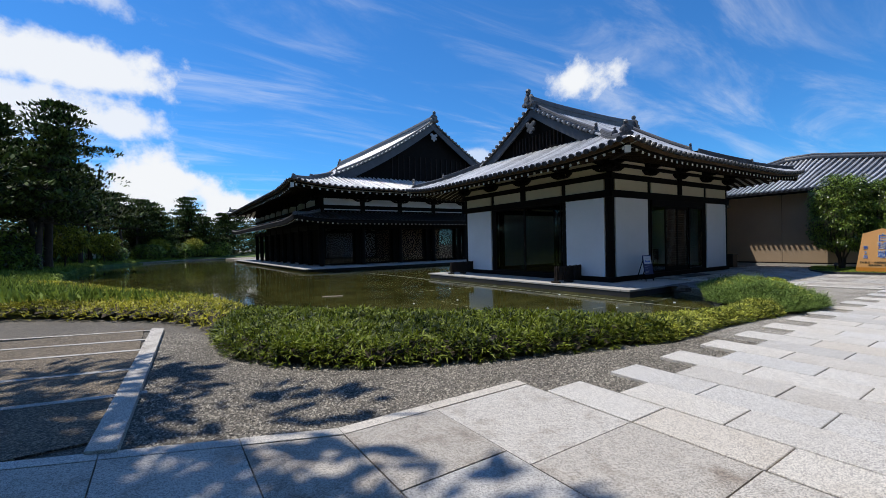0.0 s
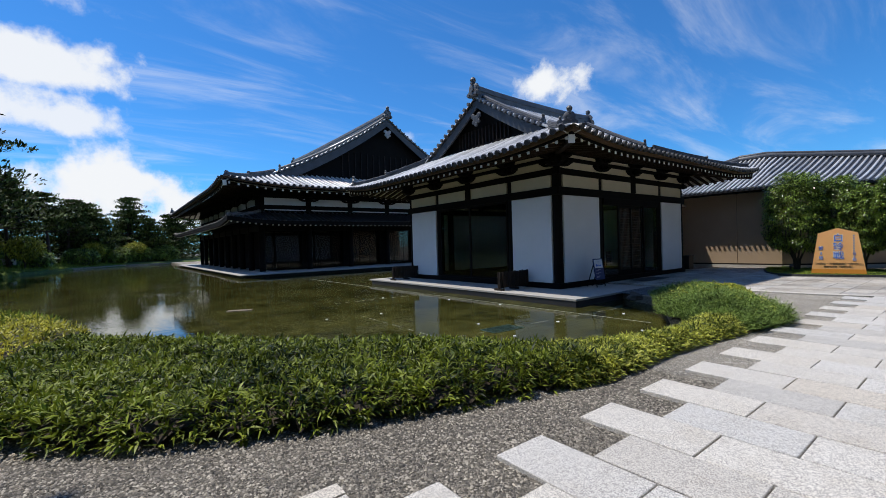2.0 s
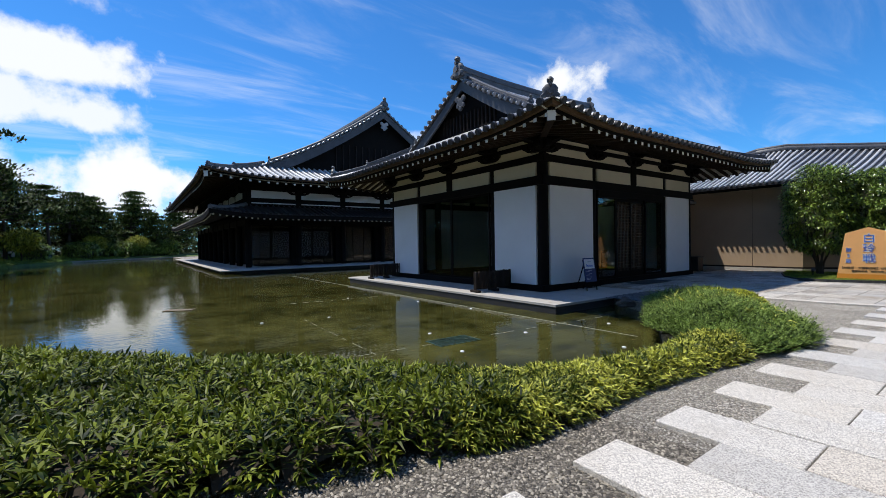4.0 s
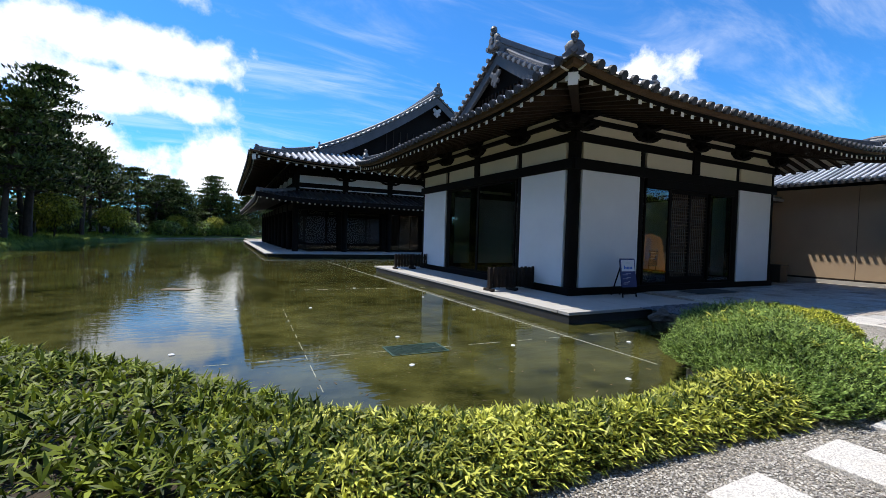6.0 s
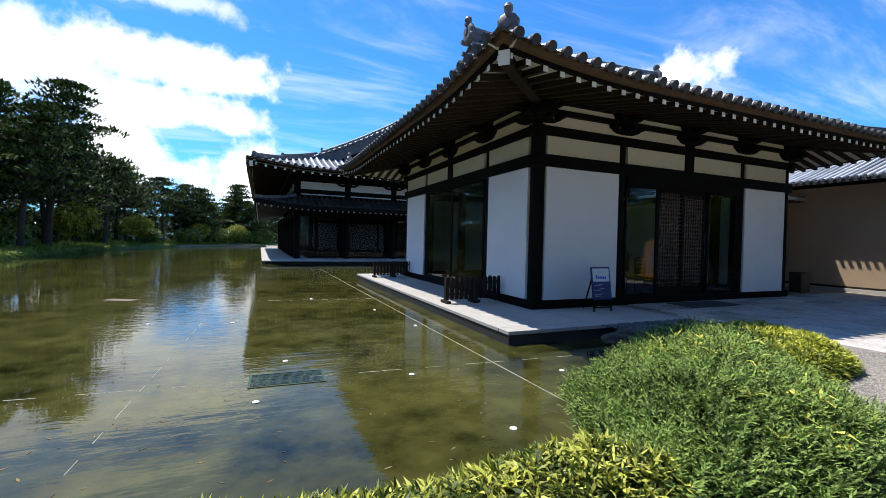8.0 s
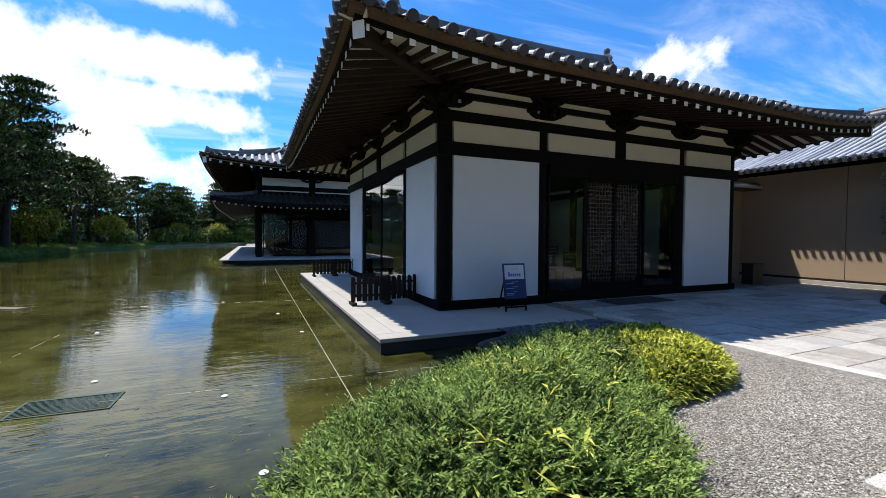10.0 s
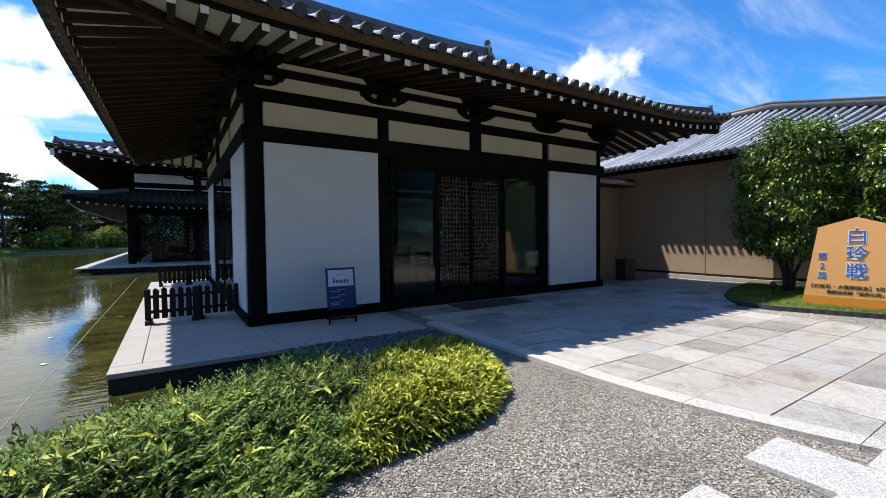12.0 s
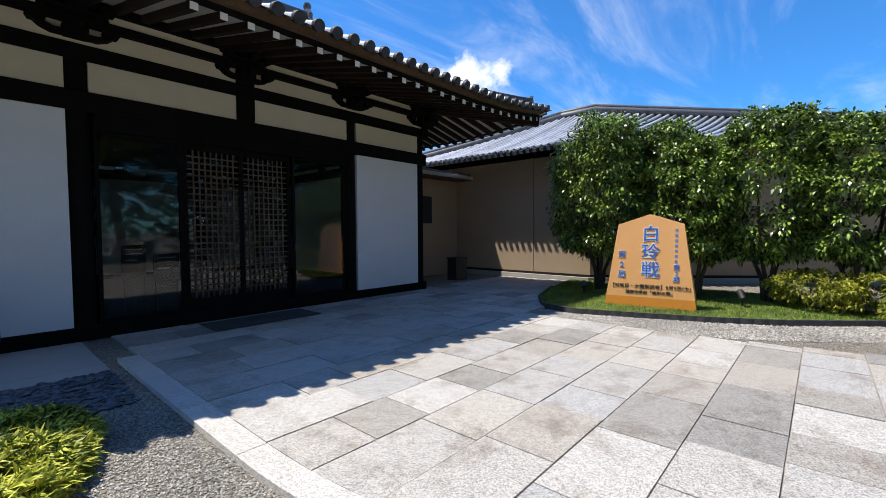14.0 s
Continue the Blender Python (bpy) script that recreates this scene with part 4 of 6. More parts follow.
wing_body()
link = thing("link_building", "shaded tan stucco link between the hall and the wing", "building", pose(29.2, 14.5, 0))
box_part("wall", (-2.2, 0, -0.05), (2.2, 0.25, 3.55), M_STUCCO, link)
box_part("eave_board", (-2.2, -0.75, 3.55), (2.2, 0.3, 3.67), M_EAVE, link, 0.01)
box_part("gutter", (-2.2, -0.82, 3.58), (2.2, -0.75, 3.7), M_DECK, link, 0.01)
box_part("side_window", (-0.6, -0.04, 1.9), (0.7, 0.0, 2.9), M_DARK, link, 0.0, "small dark window")
box_part("roof_slab", (-2.2, -0.7, 3.67), (2.2, 4.0, 3.8), M_TILE_OLD, link)

bin_box = thing("utility_box", "low black utility box beside the link wall", "box", pose(29.5, 12.9, GROUND_Z))
box_part("cabinet", (-0.3, -0.2, 0), (0.3, 0.2, 0.72), M_INK, bin_box, 0.012)
box_part("lid", (-0.32, -0.22, 0.72), (0.32, 0.22, 0.76), M_INK, bin_box, 0.008)
door_mat = box_part("door_mat", (20.95, 10.95, -0.012), (22.9, 11.75, 0.006), M_RUBBER, None, 0.004)
tagged(door_mat, "dark grey rubber mat before the lattice doors", "mat")

# ---- ground and water ----
POND = [(17.4, 9.9), (16.6, 8.55), (15.6, 7.75), (14.5, 7.15), (13.5, 6.6), (12.9, 6.05), (12.4, 5.6), (12.0, 5.5), (11.3, 5.3), (10.5, 5.4), (9.9, 5.55), (9.2, 5.85), (8.6, 6.4), (7.4, 7.7), (5.7, 9.45),
        (3.9, 11.5), (3.05, 12.9), (2.9, 14.3), (0.5, 20.5), (-3.0, 29.0), (-5.0, 39.0), (-5.7, 54.5), (-4.4, 68.0), (-1.0, 80.0), (5.0, 90.0), (11.5, 92.0), (11.6, 73.0),
        (11.6, 36.5), (31.0, 36.5), (31.0, 23.6), (15.6, 22.9), (15.6, 10.6), (17.4, 10.6)]


def pond_and_ground():
    bm = bmesh.new()
    far = 600
    outer = [bm.verts.new((x, y, GROUND_Z)) for x, y in ((-far, -far), (far, -far), (far, far), (-far, far))]
    inner = [bm.verts.new((x, y, GROUND_Z)) for x, y in POND]
    edges = [bm.edges.new((r[k], r[(k + 1) % len(r)])) for r in (outer, inner) for k in range(len(r))]
    bmesh.ops.triangle_fill(bm, use_beauty=True, use_dissolve=False, edges=edges)
    low = [bm.verts.new((v.co.x, v.co.y, WATER_Z - 0.4)) for v in inner]
    for k in range(len(inner)):
        j = (k + 1) % len(inner)
        bm.faces.new((inner[k], inner[j], low[j], low[k]))
    bmesh.ops.recalc_face_normals(bm, faces=bm.faces)
    me = bpy.data.meshes.new("ground")
    bm.to_mesh(me)
    bm.free()
    me.materials.append(M_GRAVEL)
    if me.polygons[0].normal.z < 0:
        me.flip_normals()
    tagged(new("ground", me), "grey gravel ground round the pond", "gravel", kind="structure")
    s = Shape()
    s.face([(-12, 3, WATER_Z), (34, 3, WATER_Z), (34, 95, WATER_Z), (-12, 95, WATER_Z)])
    structure("water", s, M_WATER, "still murky olive pond water with faint ripples", category="pond")


pond_and_ground()


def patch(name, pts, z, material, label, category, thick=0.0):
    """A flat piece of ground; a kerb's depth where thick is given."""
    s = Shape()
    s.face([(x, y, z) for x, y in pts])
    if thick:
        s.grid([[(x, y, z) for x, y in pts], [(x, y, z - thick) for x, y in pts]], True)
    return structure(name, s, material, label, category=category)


# far bank: grass that rises from the water
def bank():
    edge = [(-4.3, 35.0), (-5.3, 39.0), (-6.0, 54.5), (-4.7, 68.0), (-1.3, 80.3), (4.8, 90.4), (11.5, 92.4), (30, 94)]
    s, rows = Shape(), []
    for k, (x, y) in enumerate(edge):
        a, b = edge[max(0, k - 1)], edge[min(len(edge) - 1, k + 1)]
        n = Vector((-(b[1] - a[1]), b[0] - a[0], 0)).normalized()
        rows.append([Vector((x, y, z)) + n * d for d, z in ((-0.42, -0.31), (-0.34, 0.0), (0.4, 0.12), (1.5, 0.24), (5, 0.4), (14, 0.45), (50, 0.5))])
    s.grid(rows)
    structure("grass_bank", s, M_LAWN, "grassy bank of the pond under the pines", True, "bank")


bank()

# deck round the hall, of long stones; shade below them is a near-black footing
def deck_stones():
    deck = thing("deck", "pale stone walkway round the hall, shade coloured dark below its edge", "deck", pose(0, 0, 0))
    zt, zb = DECK_Z, DECK_Z - 0.07
    for k in range(5):
        y0, y1 = 9.97 + 0.36 + k * 2.6, 9.97 + 0.36 + (k + 1) * 2.6
        y1 = min(y1, 23.2)
        box_part("edge_stone", (14.7, y0 + 0.004, zb), (15.05, y1 - 0.004, zt), M_DECK, deck, 0.006)
        box_part("walk_stone", (15.06, y0 + 0.004, zb), (16.8, y1 - 0.004, zt - 0.001), M_DECK, deck, 0.004)
    for k in range(3):
        x0, x1 = 14.7 + k * 1.56, 14.7 + (k + 1) * 1.56
        box_part("edge_stone", (x0 + 0.003, 9.97, zb), (x1 - 0.003, 10.32, zt), M_DECK, deck, 0.006)
        if k:
            box_part("walk_stone", (max(x0, 16.81) + 0.003, 10.335, zb), (x1 - 0.003, 12.2, zt - 0.001), M_DECK, deck, 0.004)
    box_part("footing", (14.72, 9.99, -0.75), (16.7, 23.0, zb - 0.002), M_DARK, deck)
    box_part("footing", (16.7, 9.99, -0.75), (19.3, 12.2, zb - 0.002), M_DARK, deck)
    d2 = thing("deck", "pale stone walkway round the great hall", "deck", pose(0, 0, 0))
    for k in range(8):
        box_part("edge_stone", (10.65 + k * 3.0, 35.0, zb), (13.64 + k * 3.0, 38.7, zt), M_DECK, d2, 0.01)
    for k in range(11):
        box_part("edge_stone", (10.65, 38.71 + k * 3.2, zb), (14.0, 41.9 + k * 3.2, zt), M_DECK, d2, 0.01)
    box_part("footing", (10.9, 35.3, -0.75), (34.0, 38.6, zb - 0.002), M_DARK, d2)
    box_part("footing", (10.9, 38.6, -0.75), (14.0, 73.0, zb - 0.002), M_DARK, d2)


deck_stones()


def barrier(at, label):
    """Two short picket panels on blocks, set across the walkway."""
    f = thing("picket_barrier", label, "barrier", at, "barriers on the walkway")
    for k in range(2):
        x0, dy = k * 0.9, 0.09 * k
        for j in range(7):
            x = x0 + j * 0.14
            s = Shape()
            wob = 0.006 * ((j * 7 + k * 3) % 5 - 2)
            rows = [[(x + q, dy + o, z + (wob if z > 0.3 else 0)) for q, o in ((0, -0.03), (0.1, -0.03), (0.1, 0.028), (0, 0.028))] for z in (0.1, 0.66)]
            top = [[(x + 0.037 + (q - 0.037) * 0.3, dy + o, 0.7 + wob) for q, o in ((0, -0.02), (0.1, -0.02), (0.1, 0.02), (0, 0.02))]]
            s.face(rows[0][::-1])
            s.grid(rows + top, True)
            s.face(top[0])
            part("picket", s, M_FENCE, f)
        for z in (0.2, 0.5):
            box_part("rail", (x0, dy + 0.03, z), (x0 + 0.93, dy + 0.06, z + 0.06), M_FENCE, f, 0.004)
        for x in (x0 + 0.02, x0 + 0.82):
            box_part("post", (x, dy + 0.062, 0.06), (x + 0.08, dy + 0.13, 0.68), M_FENCE, f, 0.006)
            box_part("foot", (x - 0.02, dy - 0.14, 0.0), (x + 0.1, dy + 0.3, 0.075), M_FENCE, f, 0.008)


barrier(pose(14.95, 13.45, DECK_Z), "weathered dark wooden picket barrier across the stone walkway")
barrier(pose(15.0, 21.2, DECK_Z), "weathered dark wooden picket barrier across the stone walkway")


M_PAPER = mat("white_paper", (0.75, 0.78, 0.82), 0.6, 0.03)
M_BARS = mat("pale_print", (0.35, 0.4, 0.5), 0.6, 0.05)
M_LINE = mat("algae_stained_rope", (0.32, 0.33, 0.26), 0.8, 0.5, 1.5, 20, 0.1)


def menu_easel():
    e = thing("menu_easel", "navy menu board on a dark folding easel before the wall", "sign", pose(17.93, 11.42, DECK_Z, 0, 0, -2))
    for x, y0, y1, h in ((0.03, -0.1, 0.06, 1.02), (0.55, -0.1, 0.06, 1.02), (0.12, 0.4, 0.08, 0.92), (0.46, 0.4, 0.08, 0.92)):
        s = Shape()
        s.beam((x, y0, 0.0), (x, y1, h), 0.03, 0.025, up=(0, 1, 0))
        part("leg", s, M_WOOD, e)
    box_part("crossbar", (0.03, -0.085, 0.08), (0.55, -0.06, 0.11), M_WOOD, e)
    box_part("ledge", (0.0, -0.12, 0.25), (0.58, -0.04, 0.28), M_WOOD, e)
    s = Shape()
    s.box((0, 0, 0), (0.58, 0.02, 0.8), 0.004)
    board = part("board", s, M_BOARD, e)
    board.matrix_basis = pose(0, -0.085, 0.285, -9)
    s = Shape()
    s.box((0.04, -0.004, 0.44), (0.54, 0.0, 0.76))
    part("paper", s, M_PAPER, board, "white sheet with a blue heading")
    for x0, x1, z0, z1, m in ((0.2, 0.38, 0.665, 0.68, M_BARS), (0.13, 0.46, 0.5, 0.6, M_BLUE)):
        k = 6 if m is M_BLUE else 1
        for j in range(k):
            a = x0 + (x1 - x0) * j / k
            hi = z1 if j == 0 or k == 1 else z0 + (z1 - z0) * 0.65
            box_part("print_bar", (a, -0.006, z0), (a + (x1 - x0) / k * (0.72 if k > 1 else 1), -0.004, hi), m, board)
    for z, x0, x1 in ((0.37, 0.2, 0.38), (0.335, 0.06, 0.26), (0.26, 0.22, 0.36), (0.225, 0.06, 0.26), (0.15, 0.26, 0.32), (0.115, 0.06, 0.26), (0.08, 0.06, 0.24)):
        box_part("print_bar", (x0, -0.004, z), (x1, 0.0, z + 0.014), M_BARS, board)


menu_easel()


def lettering(text, size, m, material, parent, name="lettering", align="CENTER", offset=0.0):
    cu = bpy.data.curves.new(name, "FONT")
    cu.body, cu.size, cu.align_x, cu.align_y, cu.extrude = text, size, align, "CENTER", 0.003
    cu.offset = offset
    tmp = new("text_" + name, cu)
    me = bpy.data.meshes.new_from_object(tmp.evaluated_get(bpy.context.evaluated_depsgraph_get()))
    bpy.data.objects.remove(tmp)
    me.materials.clear()
    me.materials.append(material)
    ob = part(name, me, None, parent)
    ob.matrix_basis = m
    return ob


def shogi_sign():
    g = thing("shogi_sign", "orange board shaped like a shogi piece with blue Japanese lettering", "sign", pose(27.62, 6.2, 0.02, 0, 0, -90 + SIGN_TURN))
    # faces local -y; back leans a little
    def ring(y, k):
        return [(-0.86 * k, y, 0.0), (0.86 * k, y, 0.0), (0.835 * k, y + 0.01, 0.2), (0.62 * k, y + 0.1, 1.72), (0.0, y + 0.11, 1.93), (-0.62 * k, y + 0.1, 1.72), (-0.835 * k, y + 0.01, 0.2)]
    s = Shape()
    a, b = ring(0, 1), [(x, 0.42 - 0.1 * z, z) for x, y, z in ring(0, 1)]
    s.face([a[6], a[2], a[3], a[4], a[5]])
    s.face([b[6], b[2], b[3], b[4], b[5]][::-1])
    for k in (2, 3, 4, 5):
        s.face([a[k], b[k], b[k + 1], a[k + 1]])
    part("board", s, M_ORANGE, g)
    s = Shape()
    s.face([a[0], a[1], a[2], a[6]])
    s.face([b[0], b[1], b[2], b[6]][::-1])
    s.face([a[1], b[1], b[2], a[2]])
    s.face([a[0], a[6], b[6], b[0]])
    part("base_band", s, M_ORANGE2, g, "deep orange base band")
    lean = math.degrees(math.atan2(0.1, 1.52))

    def at(x, z):
        return pose(x, 0.01 + (z - 0.2) * 0.059 - 0.006, z, 90 - lean)

    for ch, z in (("白", 1.50), ("玲", 1.13), ("戦", 0.76)):
        lettering(ch, 0.35, at(0.02, z), M_WHITE, g, offset=0.015)
        lettering(ch, 0.35, at(0.02, z) @ pose(0, 0, 0.004), M_BLUE, g, offset=0.001)
    for ch, z in (("第", 1.08), ("2", 0.87), ("局", 0.66)):
        lettering(ch, 0.16, at(-0.53, z), M_WHITE, g, offset=0.008)
        lettering(ch, 0.16, at(-0.53, z) @ pose(0, 0, 0.004), M_BLUE, g, offset=0.0)
    for k in range(7):
        z = 1.6 - k * 0.105
        box_part("print_bar", (0.465, 0.002 + (z - 0.2) * 0.059, z - 0.03), (0.515, 0.008 + (z - 0.2) * 0.059, z + 0.022), M_SKYBLUE, g)
    for ch, z in (("第", 0.84), ("3", 0.72), ("期", 0.6)):
        lettering(ch, 0.115, at(0.5, z), M_WHITE, g, offset=0.006)
        lettering(ch, 0.115, at(0.5, z) @ pose(0, 0, 0.004), M_BLUE, g, offset=0.0)
    lettering("【対局日・大盤解説会】9月9日(土)", 0.098, at(0, 0.42), M_INK, g)
    lettering("薩摩伝承館「維新の間」", 0.085, at(0.02, 0.3), M_INK, g)


M_SKYBLUE = mat("pale_blue_print", (0.16, 0.32, 0.62), 0.6, 0.1)
SIGN_TURN = 8
shogi_sign()


def spot(at):
    g = thing("garden_spotlight", "small black spotlight on a spike in the lawn", "lamp", at, "lawn spotlights")
    s = Shape()
    s.tube([(0, 0, 0), (0, 0, 0.16)], 0.02, 8)
    s.box((-0.03, -0.02, 0.13), (0.03, 0.02, 0.18))
    part("spike", s, M_INK, g)
    s = Shape()
    s.tube([(-0.11, 0, 0.16), (-0.08, 0, 0.18), (0.1, 0, 0.26), (0.14, 0, 0.275)], [0.045, 0.06, 0.065, 0.075], 12)
    part("lamp_head", s, M_INK, g, smooth=True)


spot(pose(28.9, 4.75, 0.03, 0, 0, 20))
spot(pose(28.6, 8.0, 0.03, 0, 0, 200))

# ---- lawn by the wing ----
LAWN = [(26.5, 8.0), (26.35, 7.2), (26.75, 6.0), (27.1, 5.0), (27.6, 4.0), (28.3, 3.1), (29.4, 1.9), (31.5, 0.0), (36, -4), (44, -4), (44, 1.0), (31.3, 1.2), (31.3, 9.6), (29.2, 9.2), (27.4, 8.6)]
patch("lawn", LAWN, 0.02, M_LAWN, "bright mown lawn before the wing", "lawn", 0.09)


def edging():
    e = thing("lawn_edging", "dark grey scalloped rubber edging along the lawn", "edging", pose(0, 0, 0))
    pts = []
    chain = LAWN[-2:] + LAWN[:8]
    for (x0, y0), (x1, y1) in zip(chain[:-1], chain[1:]):
        n = max(2, int(math.hypot(x1 - x0, y1 - y0) / 0.2))
        pts += [(x0 + (x1 - x0) * k / n, y0 + (y1 - y0) * k / n) for k in range(n)]
    for a, b in zip(pts[:-1], pts[1:]):
        s = Shape()
        mid = Vector(((a[0] + b[0]) / 2, (a[1] + b[1]) / 2, 0))
        d = Vector((b[0] - a[0], b[1] - a[1], 0))
        n = Vector((-d.y, d.x, 0)).normalized()
        row = [Vector((*a, 0)), mid - n * 0.012 - d * 0.25, mid - n * 0.018, mid - n * 0.012 + d * 0.25, Vector((*b, 0))]
        s.grid([[p - n * 0.02 + Vector((0, 0, -0.05)) for p in row], [p - n * 0.02 + Vector((0, 0, 0.06)) for p in row], [p + n * 0.02 + Vector((0, 0, 0.06)) for p in row], [p + n * 0.02 + Vector((0, 0, -0.05)) for p in row]])
        part("edging_piece", s, M_RUBBER, e)


edging()


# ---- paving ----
patch("gravel_bed", [(-9.0, 5.0), (9.6, 4.0), (9.6, 5.35), (8.0, 5.9), (5.0, 7.2), (2.9, 9.0), (2.7, 12.6), (0.5, 15.4), (-9.0, 21.0)], GROUND_Z + 0.005, M_GRAVEL_DARK, "gravel between the hedge and the path, coloured darker for the dimmer start", "gravel")

def slab_mesh(name, w, h, material, t=0.05, c=0.008):
    s = Shape()
    s.box((0, 0, -t), (w, h, 0), c)
    return s.mesh(name, material)


def path_slabs():
    """The granite path: courses across it, every other one pushed out by half a stone."""
    pv = tagged(new("pavement"), "pale granite slab path with staggered edge", "path", kind="structure")
    rng = random.Random(4)
    w, ln = 0.585, 1.06
    mesh = slab_mesh("slab", w - 0.016, ln - 0.012, M_GRANITE, c=0.006)
    for k in range(27):
        x = 4.92 + k * w
        top = 4.72 if k % 2 == 0 else 4.19
        if x > 19.6:
            break
        for j in range(6):
            ob = part("slab", mesh, None, pv)
            ob.matrix_basis = pose(x + 0.006, top - (j + 1) * ln + 0.006, rng.uniform(-0.004, 0.002))
    # the older, larger slabs that the path starts from
    for i, x in enumerate((-4.6, -3.55, -2.5, -1.4, -0.3, 0.8, 1.82, 2.62, 3.6)):
        x1 = (-3.55, -2.5, -1.4, -0.3, 0.8, 1.82, 2.62, 3.6, 4.9)[i]
        def border(xx):
            return 5.02 if xx > 2.6 else 5.02 + (2.6 - xx) * 0.42
        off = 0.0 if i % 2 else 0.45
        ys = [border((x + x1) / 2) - 0.0] + [3.93 - off * 0.6 - 1.05 * k for k in range(-1 if x < 0.5 else 0, 9)]
        ys = sorted(set(ys), reverse=True)
        ys = [y for y in ys if y <= border((x + x1) / 2)]
        for a, b in zip(ys[:-1], ys[1:]):
            if a - b < 0.15:
                continue
            s = Shape()
            la, lb = (border(x), border(x1)) if a == ys[0] else (a, a)
            ring = [(x + 0.006, b + 0.006), (x1 - 0.006, b + 0.006), (x1 - 0.006, lb - 0.006), (x + 0.006, la - 0.006)]
            z = rng.uniform(-0.006, 0.0)
            s.face([(p, q, z) for p, q in ring])
            s.grid([[(p, q, z) for p, q in ring], [(p, q, -0.06) for p, q in ring]], True)
            part("slab", s, M_GRANITE2, pv)
        s = Shape()
        ring = [(x + 0.004, border(x) + 0.004), (x1 - 0.004, border(x1) + 0.004), (x1 - 0.004, border(x1) + 0.16), (x + 0.004, border(x) + 0.16)]
        s.face([(p, q, 0.002) for p, q in ring])
        s.grid([[(p, q, 0.002) for p, q in ring], [(p, q, -0.06) for p, q in ring]], True)
        part("kerb_stone", s, M_GRANITE, pv)


path_slabs()


def plaza_slabs():
    pv = tagged(new("pavement"), "mottled granite slabs before the entrance", "pavement", kind="structure")
    rng = random.Random(9)

    def left(y):
        """The curved edge of the plaza."""
        return 19.5 if y > 6.6 else 19.5 + 0.075 * (6.6 - y) ** 2

    def right(y):
        return 25.6 + 0.13 * max(0, 5.4 - y) ** 1.3 if y < 7.9 else 31.2
    y = 12.17
    joints = Shape()
    while y > -1.0:
        h = 0.605
        x = left(y - h / 2) + 0.24
        end = right(y - h / 2)
        low = -0.036 if y > 10.4 else -0.015
        joints.face([(left(y - h) + 0.24, y - h, low), (end, y - h, low), (end, y, low), (left(y) + 0.24, y, low)])
        while x < end - 0.2:
            w = min(rng.choice((0.6, 0.75, 0.9, 1.05)), end - x)
            if end - x - w < 0.3:
                w = end - x
            s = Shape()
            x0 = x + 0.006
            ring = [(x0, y - h + 0.006), (x + w - 0.006, y - h + 0.006), (x + w - 0.006, y - 0.006), (x0, y - 0.006)]
            if x < left(y - h / 2) + 0.3:
                ring[0] = (left(y - h) + 0.245, y - h + 0.006)
                ring[3] = (left(y) + 0.245, y - 0.006)
            z = rng.uniform(-0.006, 0.002) - (0.02 if y > 10.4 else 0)
            s.face([(p, q, z) for p, q in ring])
            s.grid([[(p, q, z) for p, q in ring], [(p, q, -0.06) for p, q in ring]], True)
            part("slab", s, M_GRANITE2, pv)
            x += w
        y -= h
    part("joint_mortar", joints, M_MORTAR, pv)
    # curved kerb
    y = 10.3
    while y > -1.0:
        h = 1.2
        s = Shape()
        ring = [(left(q), q) for q in np.linspace(y - 0.004, y - h + 0.004, 5)]
        ring += [(left(q) + 0.235, q) for q in np.linspace(y - h + 0.004, y - 0.004, 5)]
        s.face([(p, q, 0.004) for p, q in ring])
        s.grid([[(p, q, 0.004) for p, q in ring], [(p, q, -0.06) for p, q in ring]], True)
        part("kerb_stone", s, M_GRANITE, pv)
        y -= h


plaza_slabs()


def forecourt():
    """Brown aggregate bays with pale stone strips, beside the path."""
    pv = tagged(new("pavement"), "brown aggregate paving bays with pale stone strips", "pavement", kind="structure")
    s = Shape()
    s.box((-8.0, 6.3, -0.06), (0.93, 12.9, -0.02))
    part("aggregate", s, M_AGGREGATE, pv)
    s = Shape()
    ring = [(0.7, 5.95), (0.93, 5.85), (1.3, 12.25), (1.08, 12.4)]
    s.face([(p, q, 0.03) for p, q in ring])
    s.grid([[(p, q, 0.03) for p, q in ring], [(p, q, -0.06) for p, q in ring]], True)
    part("kerb_stone", s, M_GRANITE2, pv)
    for y0, y1 in ((12.4, 13.55), (11.3, 12.2), (10.3, 11.0), (8.9, 9.4), (7.6, 7.9)):
        s = Shape()
        ring = [(-8.0, y1 + 1.9), (-8.0, y1 + 2.0), (1.1, y0 + 0.08), (1.1, y0 - 0.04)]
        s.face([(p, q, -0.012) for p, q in ring])
        s.grid([[(p, q, -0.012) for p, q in ring], [(p, q, -0.06) for p, q in ring]], True)
        part("stone_strip", s, M_GRANITE2, pv)


forecourt()


